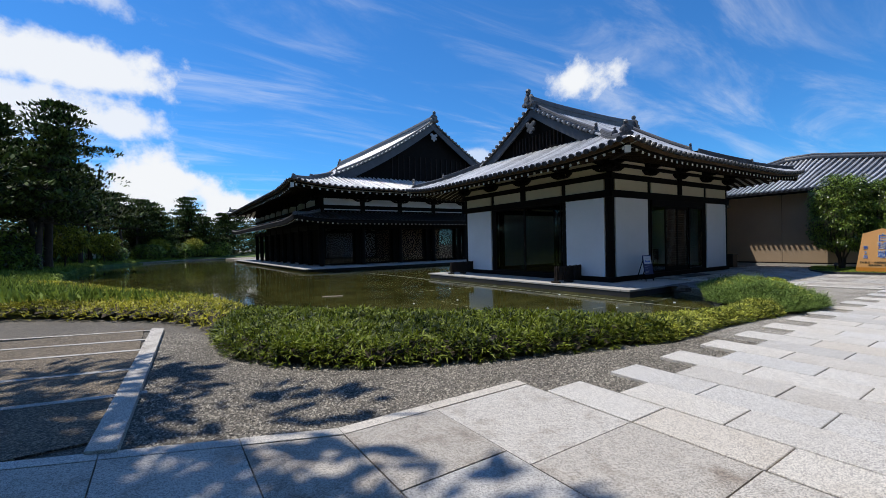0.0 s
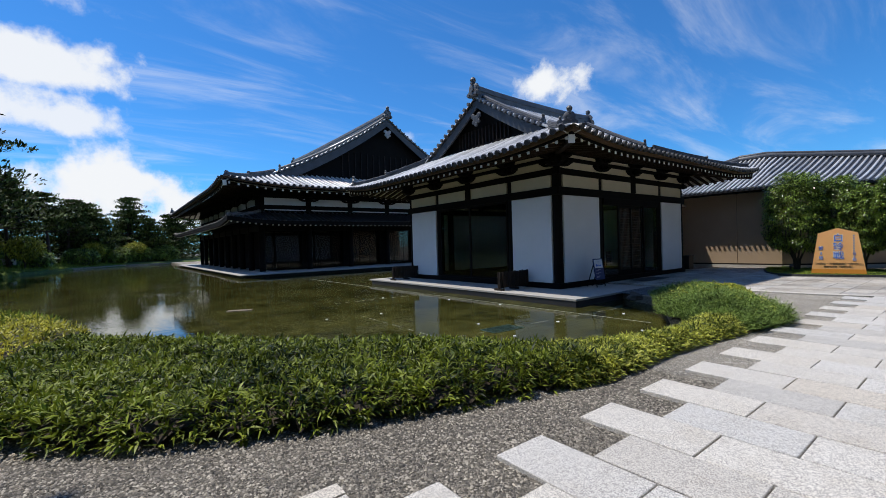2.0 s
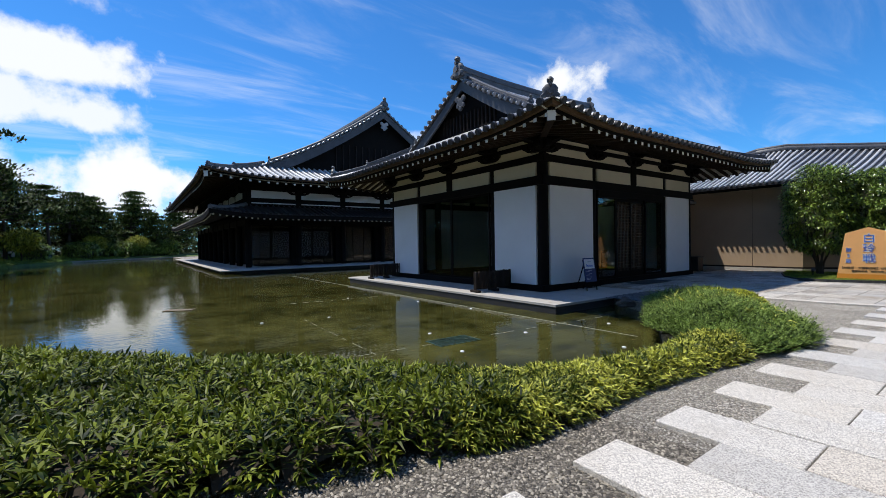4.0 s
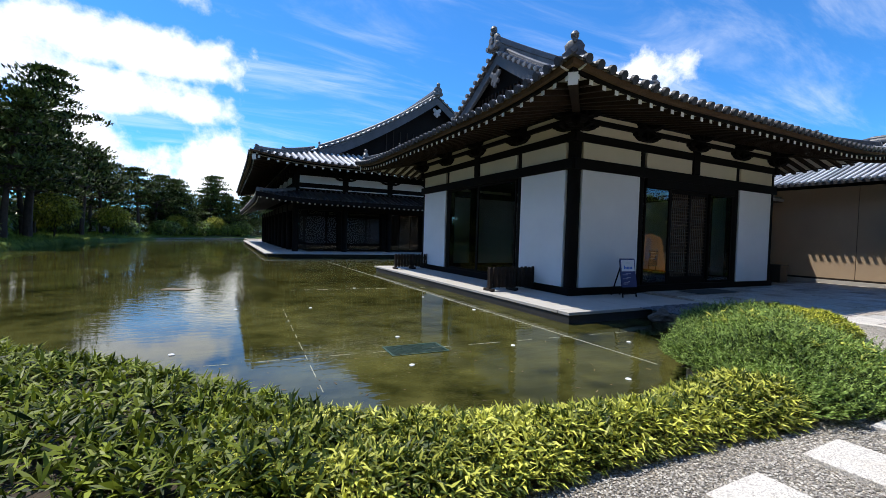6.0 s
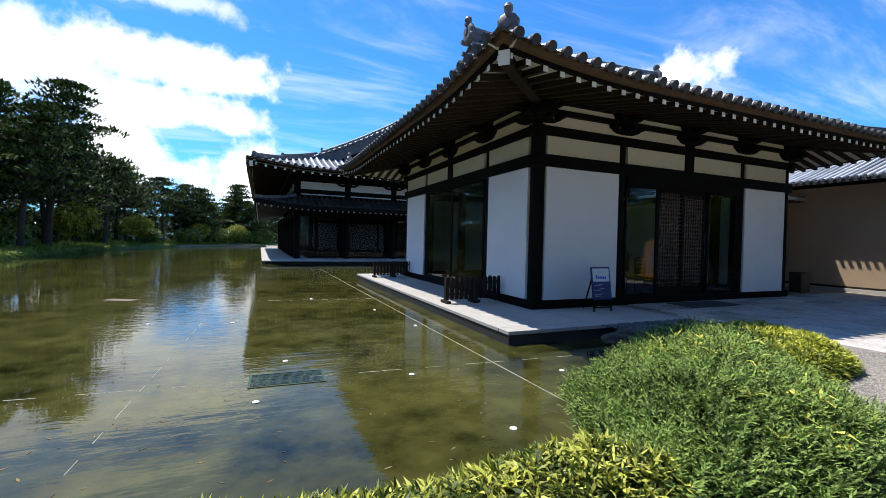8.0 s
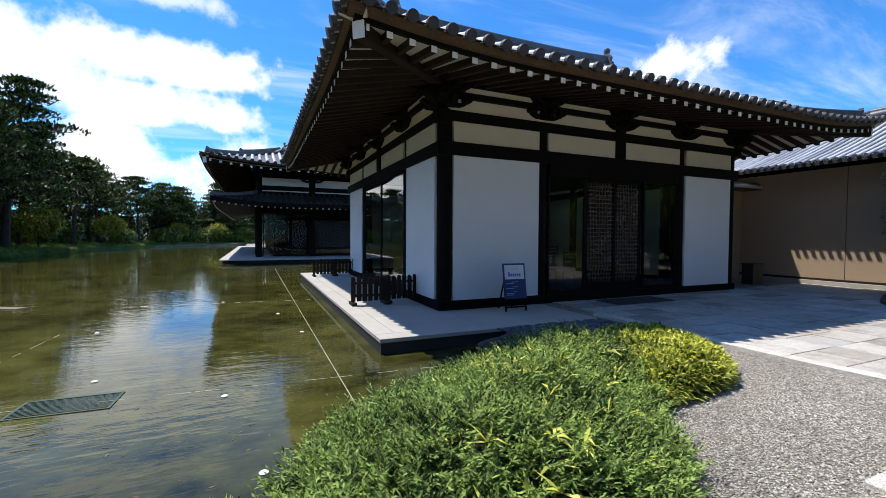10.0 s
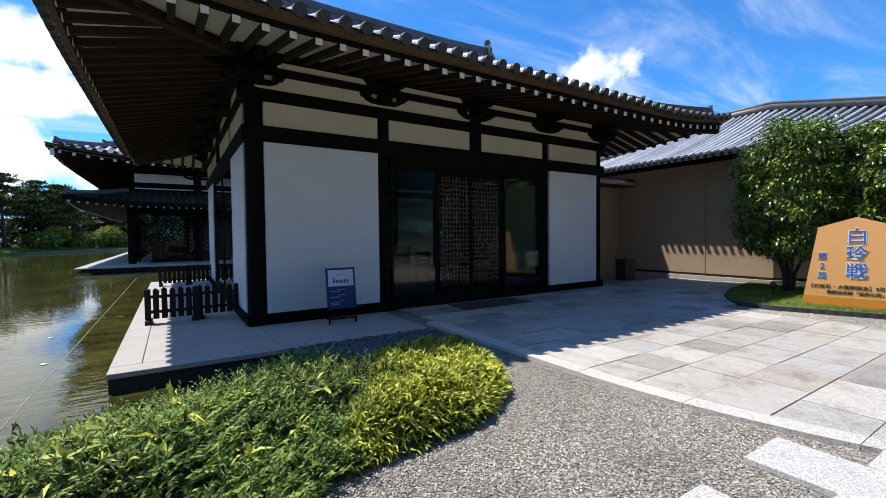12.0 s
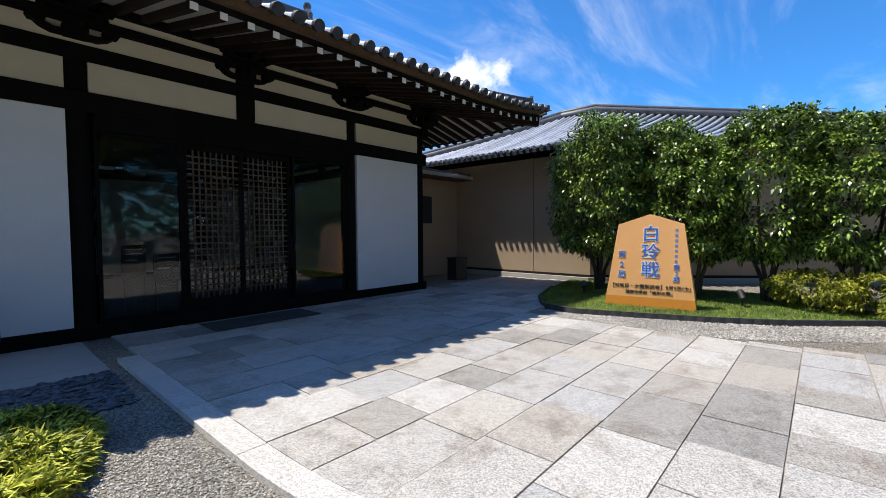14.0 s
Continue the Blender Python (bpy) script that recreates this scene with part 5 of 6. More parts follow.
def ropes():
    """Pale lines across the pond and the small white floats."""
    for pts in (((13.9, 7.3), (13.9, 30.0)), ((7.6, 9.6), (15.4, 9.05)), ((9.15, 7.5), (9.4, 14.0)), ((10.0, 17.0), (14.6, 16.6))):
        s = Shape()
        (x0, y0), (x1, y1) = pts
        n = 24
        full = x0 == x1
        for k in range(n):
            if full or (k * 7 + int(y0)) % 5 < 3:
                # a slack line shows only where it floats
                q = [k / n, (k + (1.0 if full else 0.9)) / n]
                s.tube([(x0 + (x1 - x0) * t, y0 + (y1 - y0) * t, WATER_Z - (0.002 if full else 0.004)) for t in q], 0.008, 6)
        ob = part("pond_line", s, M_LINE, None, "pale line stretched across the pond surface")
        tagged(ob, category="line", group="pond lines")
    s = Shape()
    s.tube([(0, 0, -0.01), (0, 0, 0.008), (0, 0, 0.016)], [0.036, 0.04, 0.03], 14)
    me = s.mesh("float", M_PAPER, True)
    for x, y in ((12.9, 6.99), (12.5, 8.97), (10.5, 8.6), (10.9, 10.2), (13.7, 12.2), (12.0, 17.0), (13.36, 14.5), (10.0, 13.6), (7.5, 10.3), (14.66, 8.42), (8.4, 13.9)):
        ob = part("float", me, None, None, "small white round float on the pond")
        ob.matrix_basis = pose(x, y, WATER_Z)
        tagged(ob, category="float", group="pond floats")
    s = Shape()
    s.box((-0.4, -0.16, -0.02), (0.4, 0.16, 0.02), 0.006)
    ob = part("plank", s, M_CONC, None, "pale flat plank floating on the pond")
    ob.matrix_basis = pose(6.95, 17.9, WATER_Z, 0, 0, -25)
    tagged(ob, category="plank")


ropes()


def garden_stone(at, size, seed, label):
    bm = bmesh.new()
    bmesh.ops.create_icosphere(bm, subdivisions=3, radius=1.0)
    for v in bm.verts:
        n = noise.noise(v.co * 1.4 + Vector((seed, 0, 0))) * 0.35 + noise.noise(v.co * 4 + Vector((0, seed, 0))) * 0.08
        v.co *= 1 + n
        v.co = Vector((v.co.x * size[0], v.co.y * size[1], max(v.co.z, -0.6) * size[2]))
    me = bpy.data.meshes.new("stone")
    bm.to_mesh(me)
    bm.free()
    me.materials.append(M_STONE)
    ob = tagged(new("garden_stone", me), label, "stone", "stones at the pond edge")
    ob.matrix_basis = at


M_STONE = mat("brown_grey_rock", (0.08, 0.065, 0.05), 0.85, 0.45, 3, 30, 0.6)
garden_stone(pose(16.75, 9.25, -0.03, 0, 0, 30), (0.32, 0.12, 0.08), 3.0, "low brown-grey stone beside the pebbles and deck")
garden_stone(pose(16.3, 8.95, -0.06, 0, 0, -10), (0.26, 0.18, 0.12), 7.0, "small brown-grey stone at the pond edge")


def pond_screen():
    p = thing("pond_screen", "green mesh screen lying in the shallow pond", "screen", pose(10.4, 9.1, WATER_Z + 0.003, 0, 0, -2))
    for lo, hi in (((0, 0, 0), (0.95, 0.03, 0.006)), ((0, 0.52, 0), (0.95, 0.55, 0.006)), ((0, 0.03, 0), (0.03, 0.52, 0.006)), ((0.92, 0.03, 0), (0.95, 0.52, 0.006))):
        box_part("frame", lo, hi, M_MESH, p)
    for k in range(1, 12):
        box_part("mesh_wire", (0.03, 0.03 + k * 0.041, 0.001), (0.92, 0.045 + k * 0.041, 0.004), M_MESH, p)


M_MESH = mat("green_mesh", (0.022, 0.062, 0.046), 0.7, 0.4)
pond_screen()


def pebbles():
    """A gutter of blue-grey pebbles beside the deck."""
    rng = random.Random(2)
    s = Shape()
    for k in range(1900):
        x, y = rng.uniform(16.9, 19.35), rng.uniform(8.55, 9.95)
        r = rng.uniform(0.018, 0.034)
        a = rng.uniform(0, 6)
        rows = []
        for z, q in ((-0.3, 0.7), (0.15, 1.0), (0.5, 0.6)):
            rows.append([(x + math.cos(a + j) * r * q * 1.3, y + math.sin(a + j) * r * q, GROUND_Z + r * (0.4 + z)) for j in np.arange(6) * 1.047])
        s.grid(rows, True)
        s.face(rows[-1])
    ob = part("pebbles", s, M_PEBBLE, None, "blue-grey river pebbles in the gutter", smooth=True)
    tagged(ob, category="pebbles", kind="stuff")


pebbles()

# ---- loose gravel ----
def stone_mat(name, stops):
    m = bpy.data.materials.new(name)
    m.use_nodes = True
    nt = m.node_tree
    N, L = nt.nodes.new, nt.links.new
    b = nt.nodes["Principled BSDF"]
    b.inputs["Roughness"].default_value, b.inputs["Specular IOR Level"].default_value = 0.75, 0.3
    geo, cr, tc, n = N("ShaderNodeNewGeometry"), N("ShaderNodeValToRGB"), N("ShaderNodeTexCoord"), N("ShaderNodeTexNoise")
    e = cr.color_ramp.elements
    e[0].color, e[1].color = (*stops[0], 1), (*stops[2], 1)
    x = cr.color_ramp.elements.new(0.55)
    x.color = (*stops[1], 1)
    L(geo.outputs["Random Per Island"], cr.inputs[0])
    n.inputs["Scale"].default_value, n.inputs["Detail"].default_value = 0.8, 5
    L(tc.outputs["Object"], n.inputs["Vector"])
    mr, mul = N("ShaderNodeMapRange"), N("ShaderNodeMix")
    mr.inputs["From Min"].default_value, mr.inputs["From Max"].default_value = 0.3, 0.7
    mr.inputs["To Min"].default_value, mr.inputs["To Max"].default_value = 0.75, 1.15
    mul.data_type, mul.blend_type = "RGBA", "MULTIPLY"
    mul.inputs["Factor"].default_value = 1.0
    L(n.outputs["Fac"], mr.inputs["Value"])
    L(cr.outputs[0], mul.inputs[6])
    L(mr.outputs[0], mul.inputs[7])
    L(mul.outputs[2], b.inputs["Base Color"])
    return m


def loose_gravel(poly, n, small, large, seed, material, label):
    """Chips of stone lying on the ground, five facets each."""
    rng = np.random.default_rng(seed)
    x, y = scatter(rng, poly, n)
    n = len(x)
    r = rng.uniform(small, large, n)
    a = rng.uniform(0, 6.28, n)[:, None] + np.arange(5) * 1.2566 + rng.normal(0, 0.2, (n, 5))
    rr = r[:, None] * rng.uniform(0.75, 1.2, (n, 5))
    z0 = GROUND_Z + 0.004
    ring = np.stack([x[:, None] + np.cos(a) * rr, y[:, None] + np.sin(a) * rr, z0 + r[:, None] * rng.uniform(0.0, 0.45, (n, 5))], 2)
    top = np.stack([x + rng.normal(0, 0.35, n) * r, y + rng.normal(0, 0.35, n) * r, z0 + r * rng.uniform(0.7, 1.25, n)], 1)[:, None]
    co = np.concatenate([ring, top], 1).reshape(-1, 3)
    me = bpy.data.meshes.new("gravel")
    me.vertices.add(n * 6)
    me.vertices.foreach_set("co", co.astype(np.float32).ravel())
    tri = np.array([[k, (k + 1) % 5, 5] for k in range(5)]).ravel()
    loops = (np.arange(n)[:, None] * 6 + tri[None]).ravel()
    me.loops.add(len(loops))
    me.loops.foreach_set("vertex_index", loops)
    me.polygons.add(n * 5)
    me.polygons.foreach_set("loop_start", np.arange(n * 5) * 3)
    me.update(calc_edges=True)
    me.validate()
    me.materials.append(material)
    tagged(new("loose_gravel", me), label, "gravel", kind="stuff")


M_CHIP = stone_mat("grey_stone_chip", ((0.15, 0.14, 0.122), (0.34, 0.315, 0.275), (0.62, 0.58, 0.51)))
# the darker chips carry on the dimmed colour of the gravel bed
M_CHIP_DARK = stone_mat("brown_stone_chip", ((0.06, 0.055, 0.046), (0.21, 0.188, 0.155), (0.52, 0.47, 0.385)))

# ---- plants ----
def inside(poly, x, y):
    """Which of the points lie in the polygon."""
    hit = np.zeros(len(x), bool)
    n = len(poly)
    for k in range(n):
        (x0, y0), (x1, y1) = poly[k], poly[(k + 1) % n]
        cross = ((y0 > y) != (y1 > y)) & (x < (x1 - x0) * (y - y0) / ((y1 - y0) or 1e-9) + x0)
        hit ^= cross
    return hit


def edge_distance(poly, x, y):
    d = np.full(len(x), 1e9)
    n = len(poly)
    for k in range(n):
        (x0, y0), (x1, y1) = poly[k], poly[(k + 1) % n]
        dx, dy = x1 - x0, y1 - y0
        t = np.clip(((x - x0) * dx + (y - y0) * dy) / (dx * dx + dy * dy), 0, 1)
        d = np.minimum(d, np.hypot(x - x0 - t * dx, y - y0 - t * dy))
    return d


def scatter(rng, poly, n):
    xs, ys = [p[0] for p in poly], [p[1] for p in poly]
    x, y = rng.uniform(min(xs), max(xs), n), rng.uniform(min(ys), max(ys), n)
    k = inside(poly, x, y)
    return x[k], y[k]


def height_at(poly, x, y, tall, soft):
    d = edge_distance(poly, x, y)
    q = np.clip(d / soft, 0, 1)
    lump = 0.12 * np.sin(x * 3.1 + 1.3 * np.sin(y * 2.3)) * np.sin(y * 2.7) + 0.09 * np.sin(x * 8.3 + 1.7 * np.sin(y * 5.1)) * np.sin(y * 7.7 + 1.3 * np.sin(x * 4.3))
    return tall * np.sqrt(np.clip(1 - (1 - q) ** 2, 0, 1)) * (1 + lump)


def ground_cover(name, label, category, poly, material, n, tall, soft, size, width, seed, up=0.5, base=-0.05, depth=0.36, sprays=5):
    """Low plants: a soil-dark mound and many leaves in sprays over it."""
    rng = np.random.default_rng(seed)
    x, y = scatter(rng, poly, n)
    h = height_at(poly, x, y, tall, soft)
    # more shoots on the outer side, so that the skirt is closed
    z = base + h * (1 - depth * rng.random(len(x)) ** 1.6)
    roots = np.repeat(np.stack([x, y, z], 1), sprays, 0)
    m = len(roots)
    way = rng.normal(0, 1, (m, 3))
    way[:, 2] = np.abs(way[:, 2]) * up + 0.15
    # lean outward near the edge
    e = 0.05
    gx = (height_at(poly, x + e, y, tall, soft) - h) / e
    gy = (height_at(poly, x, y + e, tall, soft) - h) / e
    way[:, 0] -= np.repeat(np.clip(gx, -2, 2), sprays) * 0.7
    way[:, 1] -= np.repeat(np.clip(gy, -2, 2), sprays) * 0.7
    way /= np.linalg.norm(way, axis=1)[:, None]
    ln = size * rng.uniform(0.6, 1.35, m)
    co = leaf_points(rng, roots, way, ln, width * rng.uniform(0.7, 1.2, m), rng.uniform(0.0, 0.45, m))
    ob = blades_from(name, material, co)
    tagged(ob, label, category, kind="stuff")
    # mound
    xs, ys = [p[0] for p in poly], [p[1] for p in poly]
    step = 0.14 if (max(xs) - min(xs)) < 14 else 0.3
    gx, gy = np.meshgrid(np.arange(min(xs), max(xs) + step, step), np.arange(min(ys), max(ys) + step, step))
    fx, fy = gx.ravel(), gy.ravel()
    ins = inside(poly, fx, fy).reshape(gx.shape)
    hh = (height_at(poly, fx, fy, tall * 0.8, soft * 1.2) + base - 0.03).reshape(gx.shape)
    s = Shape()
    for i in range(gx.shape[0] - 1):
        for j in range(gx.shape[1] - 1):
            if ins[i, j] and ins[i + 1, j] and ins[i, j + 1] and ins[i + 1, j + 1]:
                s.face([(gx[a, b], gy[a, b], hh[a, b]) for a, b in ((i, j), (i, j + 1), (i + 1, j + 1), (i + 1, j))])
    me = s.mesh("soil", M_SOIL)
    part("soil_mound", me, None, ob)
    return ob


HEDGE = [(2.05, 9.6), (2.2, 8.7), (2.75, 7.7), (3.7, 6.9), (4.75, 6.35), (6.0, 5.9), (7.5, 5.45), (8.7, 5.15), (8.9, 6.3), (8.7, 6.75), (7.6, 8.05), (5.75, 9.75), (3.9, 11.8), (3.0, 13.0), (2.1, 11.2)]
HEDGE_EAST = [(7.9, 5.35), (8.5, 5.15), (9.4, 5.15), (10.3, 5.2), (11.5, 5.1), (12.6, 4.95), (13.2, 5.2), (12.8, 5.9), (12.0, 5.85), (11.3, 5.75), (10.5, 5.88), (9.9, 6.05), (9.2, 6.3), (8.6, 6.6), (8.1, 7.1), (7.7, 6.4)]
HEDGE_FAR = [(2.1, 11.0), (3.2, 13.0), (3.1, 14.5), (0.4, 21.0), (-3.0, 30.0), (-9.0, 30.0), (-12.0, 24.0), (-6.0, 19.8), (-2.2, 16.8), (0.25, 14.6), (1.4, 13.3), (1.95, 12.0)]
JUNIPER = [(12.75, 5.0), (13.4, 4.75), (14.2, 4.65), (15.0, 4.85), (15.7, 5.35), (16.2, 6.05), (16.9, 6.4), (17.5, 7.2), (17.3, 8.2), (16.6, 8.6), (15.7, 8.0), (14.5, 7.4), (13.5, 6.9), (13.15, 6.3), (12.85, 5.75)]
YELLOW = [(16.3, 6.15), (17.0, 6.2), (17.8, 6.3), (18.4, 6.7), (18.75, 7.2), (18.95, 8.0), (18.6, 8.5), (17.6, 8.4), (17.0, 7.6), (16.6, 6.8)]
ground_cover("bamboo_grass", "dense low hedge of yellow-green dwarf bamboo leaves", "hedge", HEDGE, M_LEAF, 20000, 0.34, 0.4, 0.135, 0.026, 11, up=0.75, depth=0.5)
ground_cover("bamboo_grass", "yellow-green dwarf bamboo between pond and gravel, leaf colour brightened for sun", "hedge", HEDGE_EAST, M_LEAF_M, 16000, 0.28, 0.4, 0.09, 0.02, 17, up=0.7, depth=0.5)
ground_cover("bamboo_grass", "low yellow-green ground cover along the pond bank", "hedge", HEDGE_FAR, M_LEAF_F, 30000, 0.36, 0.6, 0.16, 0.03, 12, up=1.0, sprays=4)
ground_cover("bamboo_grass", "bright yellow dwarf bamboo at the end of the hedge", "hedge", YELLOW, M_LEAF_Y, 8200, 0.36, 0.6, 0.098, 0.021, 14, up=0.7, depth=0.5)


def juniper_mound():
    """Feathery sprays that point outward and up, needles set along both sides of each."""
    rng = np.random.default_rng(13)
    def mound(x, y, tall):
        """A low skirt that rises to the middle."""
        lump = 1 + 0.12 * np.sin(x * 3.1 + 1.3 * np.sin(y * 2.3)) * np.sin(y * 2.7) + 0.1 * np.sin(x * 7.3 + 2.0) * np.sin(y * 6.1)
        return (0.1 + tall * np.clip(edge_distance(JUNIPER, x, y) / 1.25, 0, 1) ** 0.85) * lump

    tall = 0.46
    x, y = scatter(rng, JUNIPER, 17500)
    h = mound(x, y, tall)
    n, per = len(x), 15
    e = 0.05
    gx = (mound(x + e, y, tall) - h) / e
    gy = (mound(x, y + e, tall) - h) / e
    way = np.stack([-np.clip(gx, -2, 2), -np.clip(gy, -2, 2), np.full(n, 0.16)], 1) + rng.normal(0, 0.6, (n, 3))
    way[:, 2] = np.abs(way[:, 2]) * 0.6 + 0.08
    way /= np.linalg.norm(way, axis=1)[:, None]
    reach = rng.uniform(0.09, 0.23, n)
    root = np.stack([x, y, -0.05 + h * (1 - 0.45 * rng.random(n) ** 1.4)], 1)
    side = np.cross(way, [0, 0, 1.0])
    side /= np.linalg.norm(side, axis=1)[:, None] + 1e-9
    t = np.tile(np.linspace(0.08, 1.0, per), n)
    k = np.repeat(np.arange(n), per)
    hand = np.tile(np.where(np.arange(per) % 2, 1.0, -1.0), n)
    p = root[k] + way[k] * (reach[k] * t)[:, None]
    p[:, 2] += reach[k] * 0.25 * t * t - 0.03
    w = way[k] * 0.85 + side[k] * (hand * (1.25 - 0.85 * t))[:, None] + rng.normal(0, 0.25, (n * per, 3))
    w /= np.linalg.norm(w, axis=1)[:, None]
    ln = 0.052 * (1.2 - 0.5 * t) * rng.uniform(0.7, 1.3, n * per)
    ob = blades_from("juniper_bush", M_JUNIPER, leaf_points(rng, p, w, ln, np.full(n * per, 0.0145), rng.uniform(-0.15, 0.15, n * per)))
    tagged(ob, "spreading green juniper mound beside the gravel", "bush", kind="stuff")
    s = Shape()
    gx, gy = np.meshgrid(np.arange(12.2, 17.6, 0.14), np.arange(4.6, 8.7, 0.14))
    ins = inside(JUNIPER, gx.ravel(), gy.ravel()).reshape(gx.shape)
    hh = (mound(gx.ravel(), gy.ravel(), tall * 0.75) - 0.17).reshape(gx.shape)
    for i in range(gx.shape[0] - 1):
        for j in range(gx.shape[1] - 1):
            if ins[i, j] and ins[i + 1, j] and ins[i, j + 1] and ins[i + 1, j + 1]:
                s.face([(gx[a, b], gy[a, b], hh[a, b]) for a, b in ((i, j), (i, j + 1), (i + 1, j + 1), (i + 1, j))])
    part("soil_mound", s, M_SOIL, ob)


juniper_mound()
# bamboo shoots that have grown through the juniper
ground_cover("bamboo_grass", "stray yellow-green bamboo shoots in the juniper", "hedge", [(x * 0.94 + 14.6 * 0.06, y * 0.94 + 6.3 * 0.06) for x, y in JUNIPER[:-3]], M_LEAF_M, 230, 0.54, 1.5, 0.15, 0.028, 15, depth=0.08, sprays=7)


loose_gravel([(9.4, 4.0), (9.4, 5.3), (12.5, 5.1), (13.3, 4.85), (14.2, 4.75), (15.0, 4.95), (15.6, 5.4), (16.2, 6.15), (17.8, 6.35), (18.7, 7.1), (18.9, 8.5), (19.45, 8.5), (19.5, 6.6), (19.75, 4.9), (20.2, 3.7), (19.6, 3.4), (19.6, 4.0)], 195000, 0.0052, 0.011, 5, M_CHIP, "pale grey stone chips on the gravel ground")
loose_gravel([(0.95, 5.7), (2.6, 5.1), (4.9, 5.0), (4.9, 4.15), (9.4, 4.1), (9.4, 5.3), (7.5, 5.6), (4.8, 6.5), (3.0, 7.7), (2.3, 8.9), (2.1, 11.0), (1.2, 12.3)], 135000, 0.008, 0.0165, 6, M_CHIP_DARK, "dark brown-grey stone chips beside the hedge")

loose_gravel([(25.55, 7.9), (26.3, 7.95), (26.3, 7.2), (26.7, 6.0), (27.05, 5.0), (27.55, 4.0), (28.25, 3.1), (29.3, 1.85), (28.7, 1.2), (27.0, 2.9), (26.0, 4.4), (25.6, 5.4)], 42000, 0.011, 0.02, 7, M_CHIP, "pale grey stone chips along the lawn edging")


def lawn_blades():
    rng = np.random.default_rng(21)
    x, y = scatter(rng, LAWN[:8] + [(31.3, 0.2), (31.3, 9.6), (29.2, 9.2), (27.4, 8.6)], 60000)
    way = rng.normal(0, 0.5, (len(x), 3))
    way[:, 2] = 1
    way /= np.linalg.norm(way, axis=1)[:, None]
    co = leaf_points(rng, np.stack([x, y, np.full(len(x), 0.015)], 1), way, rng.uniform(0.03, 0.075, len(x)), np.full(len(x), 0.012), rng.uniform(0, 0.3, len(x)))
    tagged(blades_from("grass", M_GRASS, co), "short bright green grass on the lawn", "grass", kind="stuff")
    # longer grass on the far bank
    edge = [(2.6, 15.5), (0.0, 21.0), (-3.2, 29.2), (-5.0, 39.0), (-5.8, 54.5), (-5.0, 68.0), (-1.5, 80.5), (4.6, 90.8)]
    t = rng.uniform(0, len(edge) - 1.001, 34000)
    k = t.astype(int)
    e = np.array(edge)
    p = e[k] + (e[k + 1] - e[k]) * (t - k)[:, None]
    off = rng.random(len(t)) ** 2 * 7
    root = np.stack([p[:, 0] - off, p[:, 1] + off * 0.25, 0.02 + np.minimum(off * 0.11, 0.4)], 1)
    way = rng.normal(0, 0.4, (len(t), 3))
    way[:, 2] = 1
    way /= np.linalg.norm(way, axis=1)[:, None]
    co = leaf_points(rng, root, way, rng.uniform(0.15, 0.5, len(t)), np.full(len(t), 0.07), rng.uniform(0, 0.4, len(t)))
    # tufts that hang over the water's edge
    n = 12000
    t = rng.uniform(1.8, len(edge) - 1.001, n)
    k = t.astype(int)
    p = e[k] + (e[k + 1] - e[k]) * (t - k)[:, None]
    root = np.stack([p[:, 0] + 0.2, p[:, 1] - 0.1, rng.uniform(-0.1, 0.12, n)], 1)
    way = rng.normal(0, 0.35, (n, 3)) + np.array([0.6, -0.25, 0.1])
    way /= np.linalg.norm(way, axis=1)[:, None]
    over = leaf_points(rng, root, way, rng.uniform(0.3, 0.6, n), np.full(n, 0.09), rng.uniform(0.4, 0.9, n))
    tagged(blades_from("grass", M_GRASS, np.concatenate([co, over])), "tall sunlit grass along the far bank", "grass", kind="stuff")


lawn_blades()


def pond_litter():
    """Fallen leaves and twigs afloat near the hedge."""
    rng = np.random.default_rng(44)
    x, y = scatter(rng, [(8.5, 6.9), (12.3, 5.8), (13.2, 6.8), (15.2, 8.0), (14.6, 9.6), (11.0, 9.8), (8.0, 10.0), (7.0, 8.6)], 260)
    a = rng.uniform(0, 6.28, len(x))
    way = np.stack([np.cos(a), np.sin(a), np.zeros(len(x))], 1)
    root = np.stack([x, y, np.full(len(x), WATER_Z + 0.003)], 1)
    side = np.stack([-np.sin(a), np.cos(a), np.zeros(len(x))], 1)
    ln = (rng.uniform(0.02, 0.09, len(x)))[:, None]
    w = ln * 0.12
    co = np.stack([root - side * w * 0.3, root + side * w * 0.3, root + way * ln * 0.5 + side * w, root + way * ln * 0.5 - side * w, root + way * ln], 1).reshape(-1, 3)
    tagged(blades_from("leaf_litter", M_LITTER, co), "brown fallen leaves afloat on the pond", "leaves", kind="stuff")


M_LITTER = mat("brown_dead_leaf", (0.08, 0.045, 0.02), 0.7, 0.4, 1.0, 5, 0.0, tint=(0.16, 0.11, 0.05), per_island=0.7)
pond_litter()


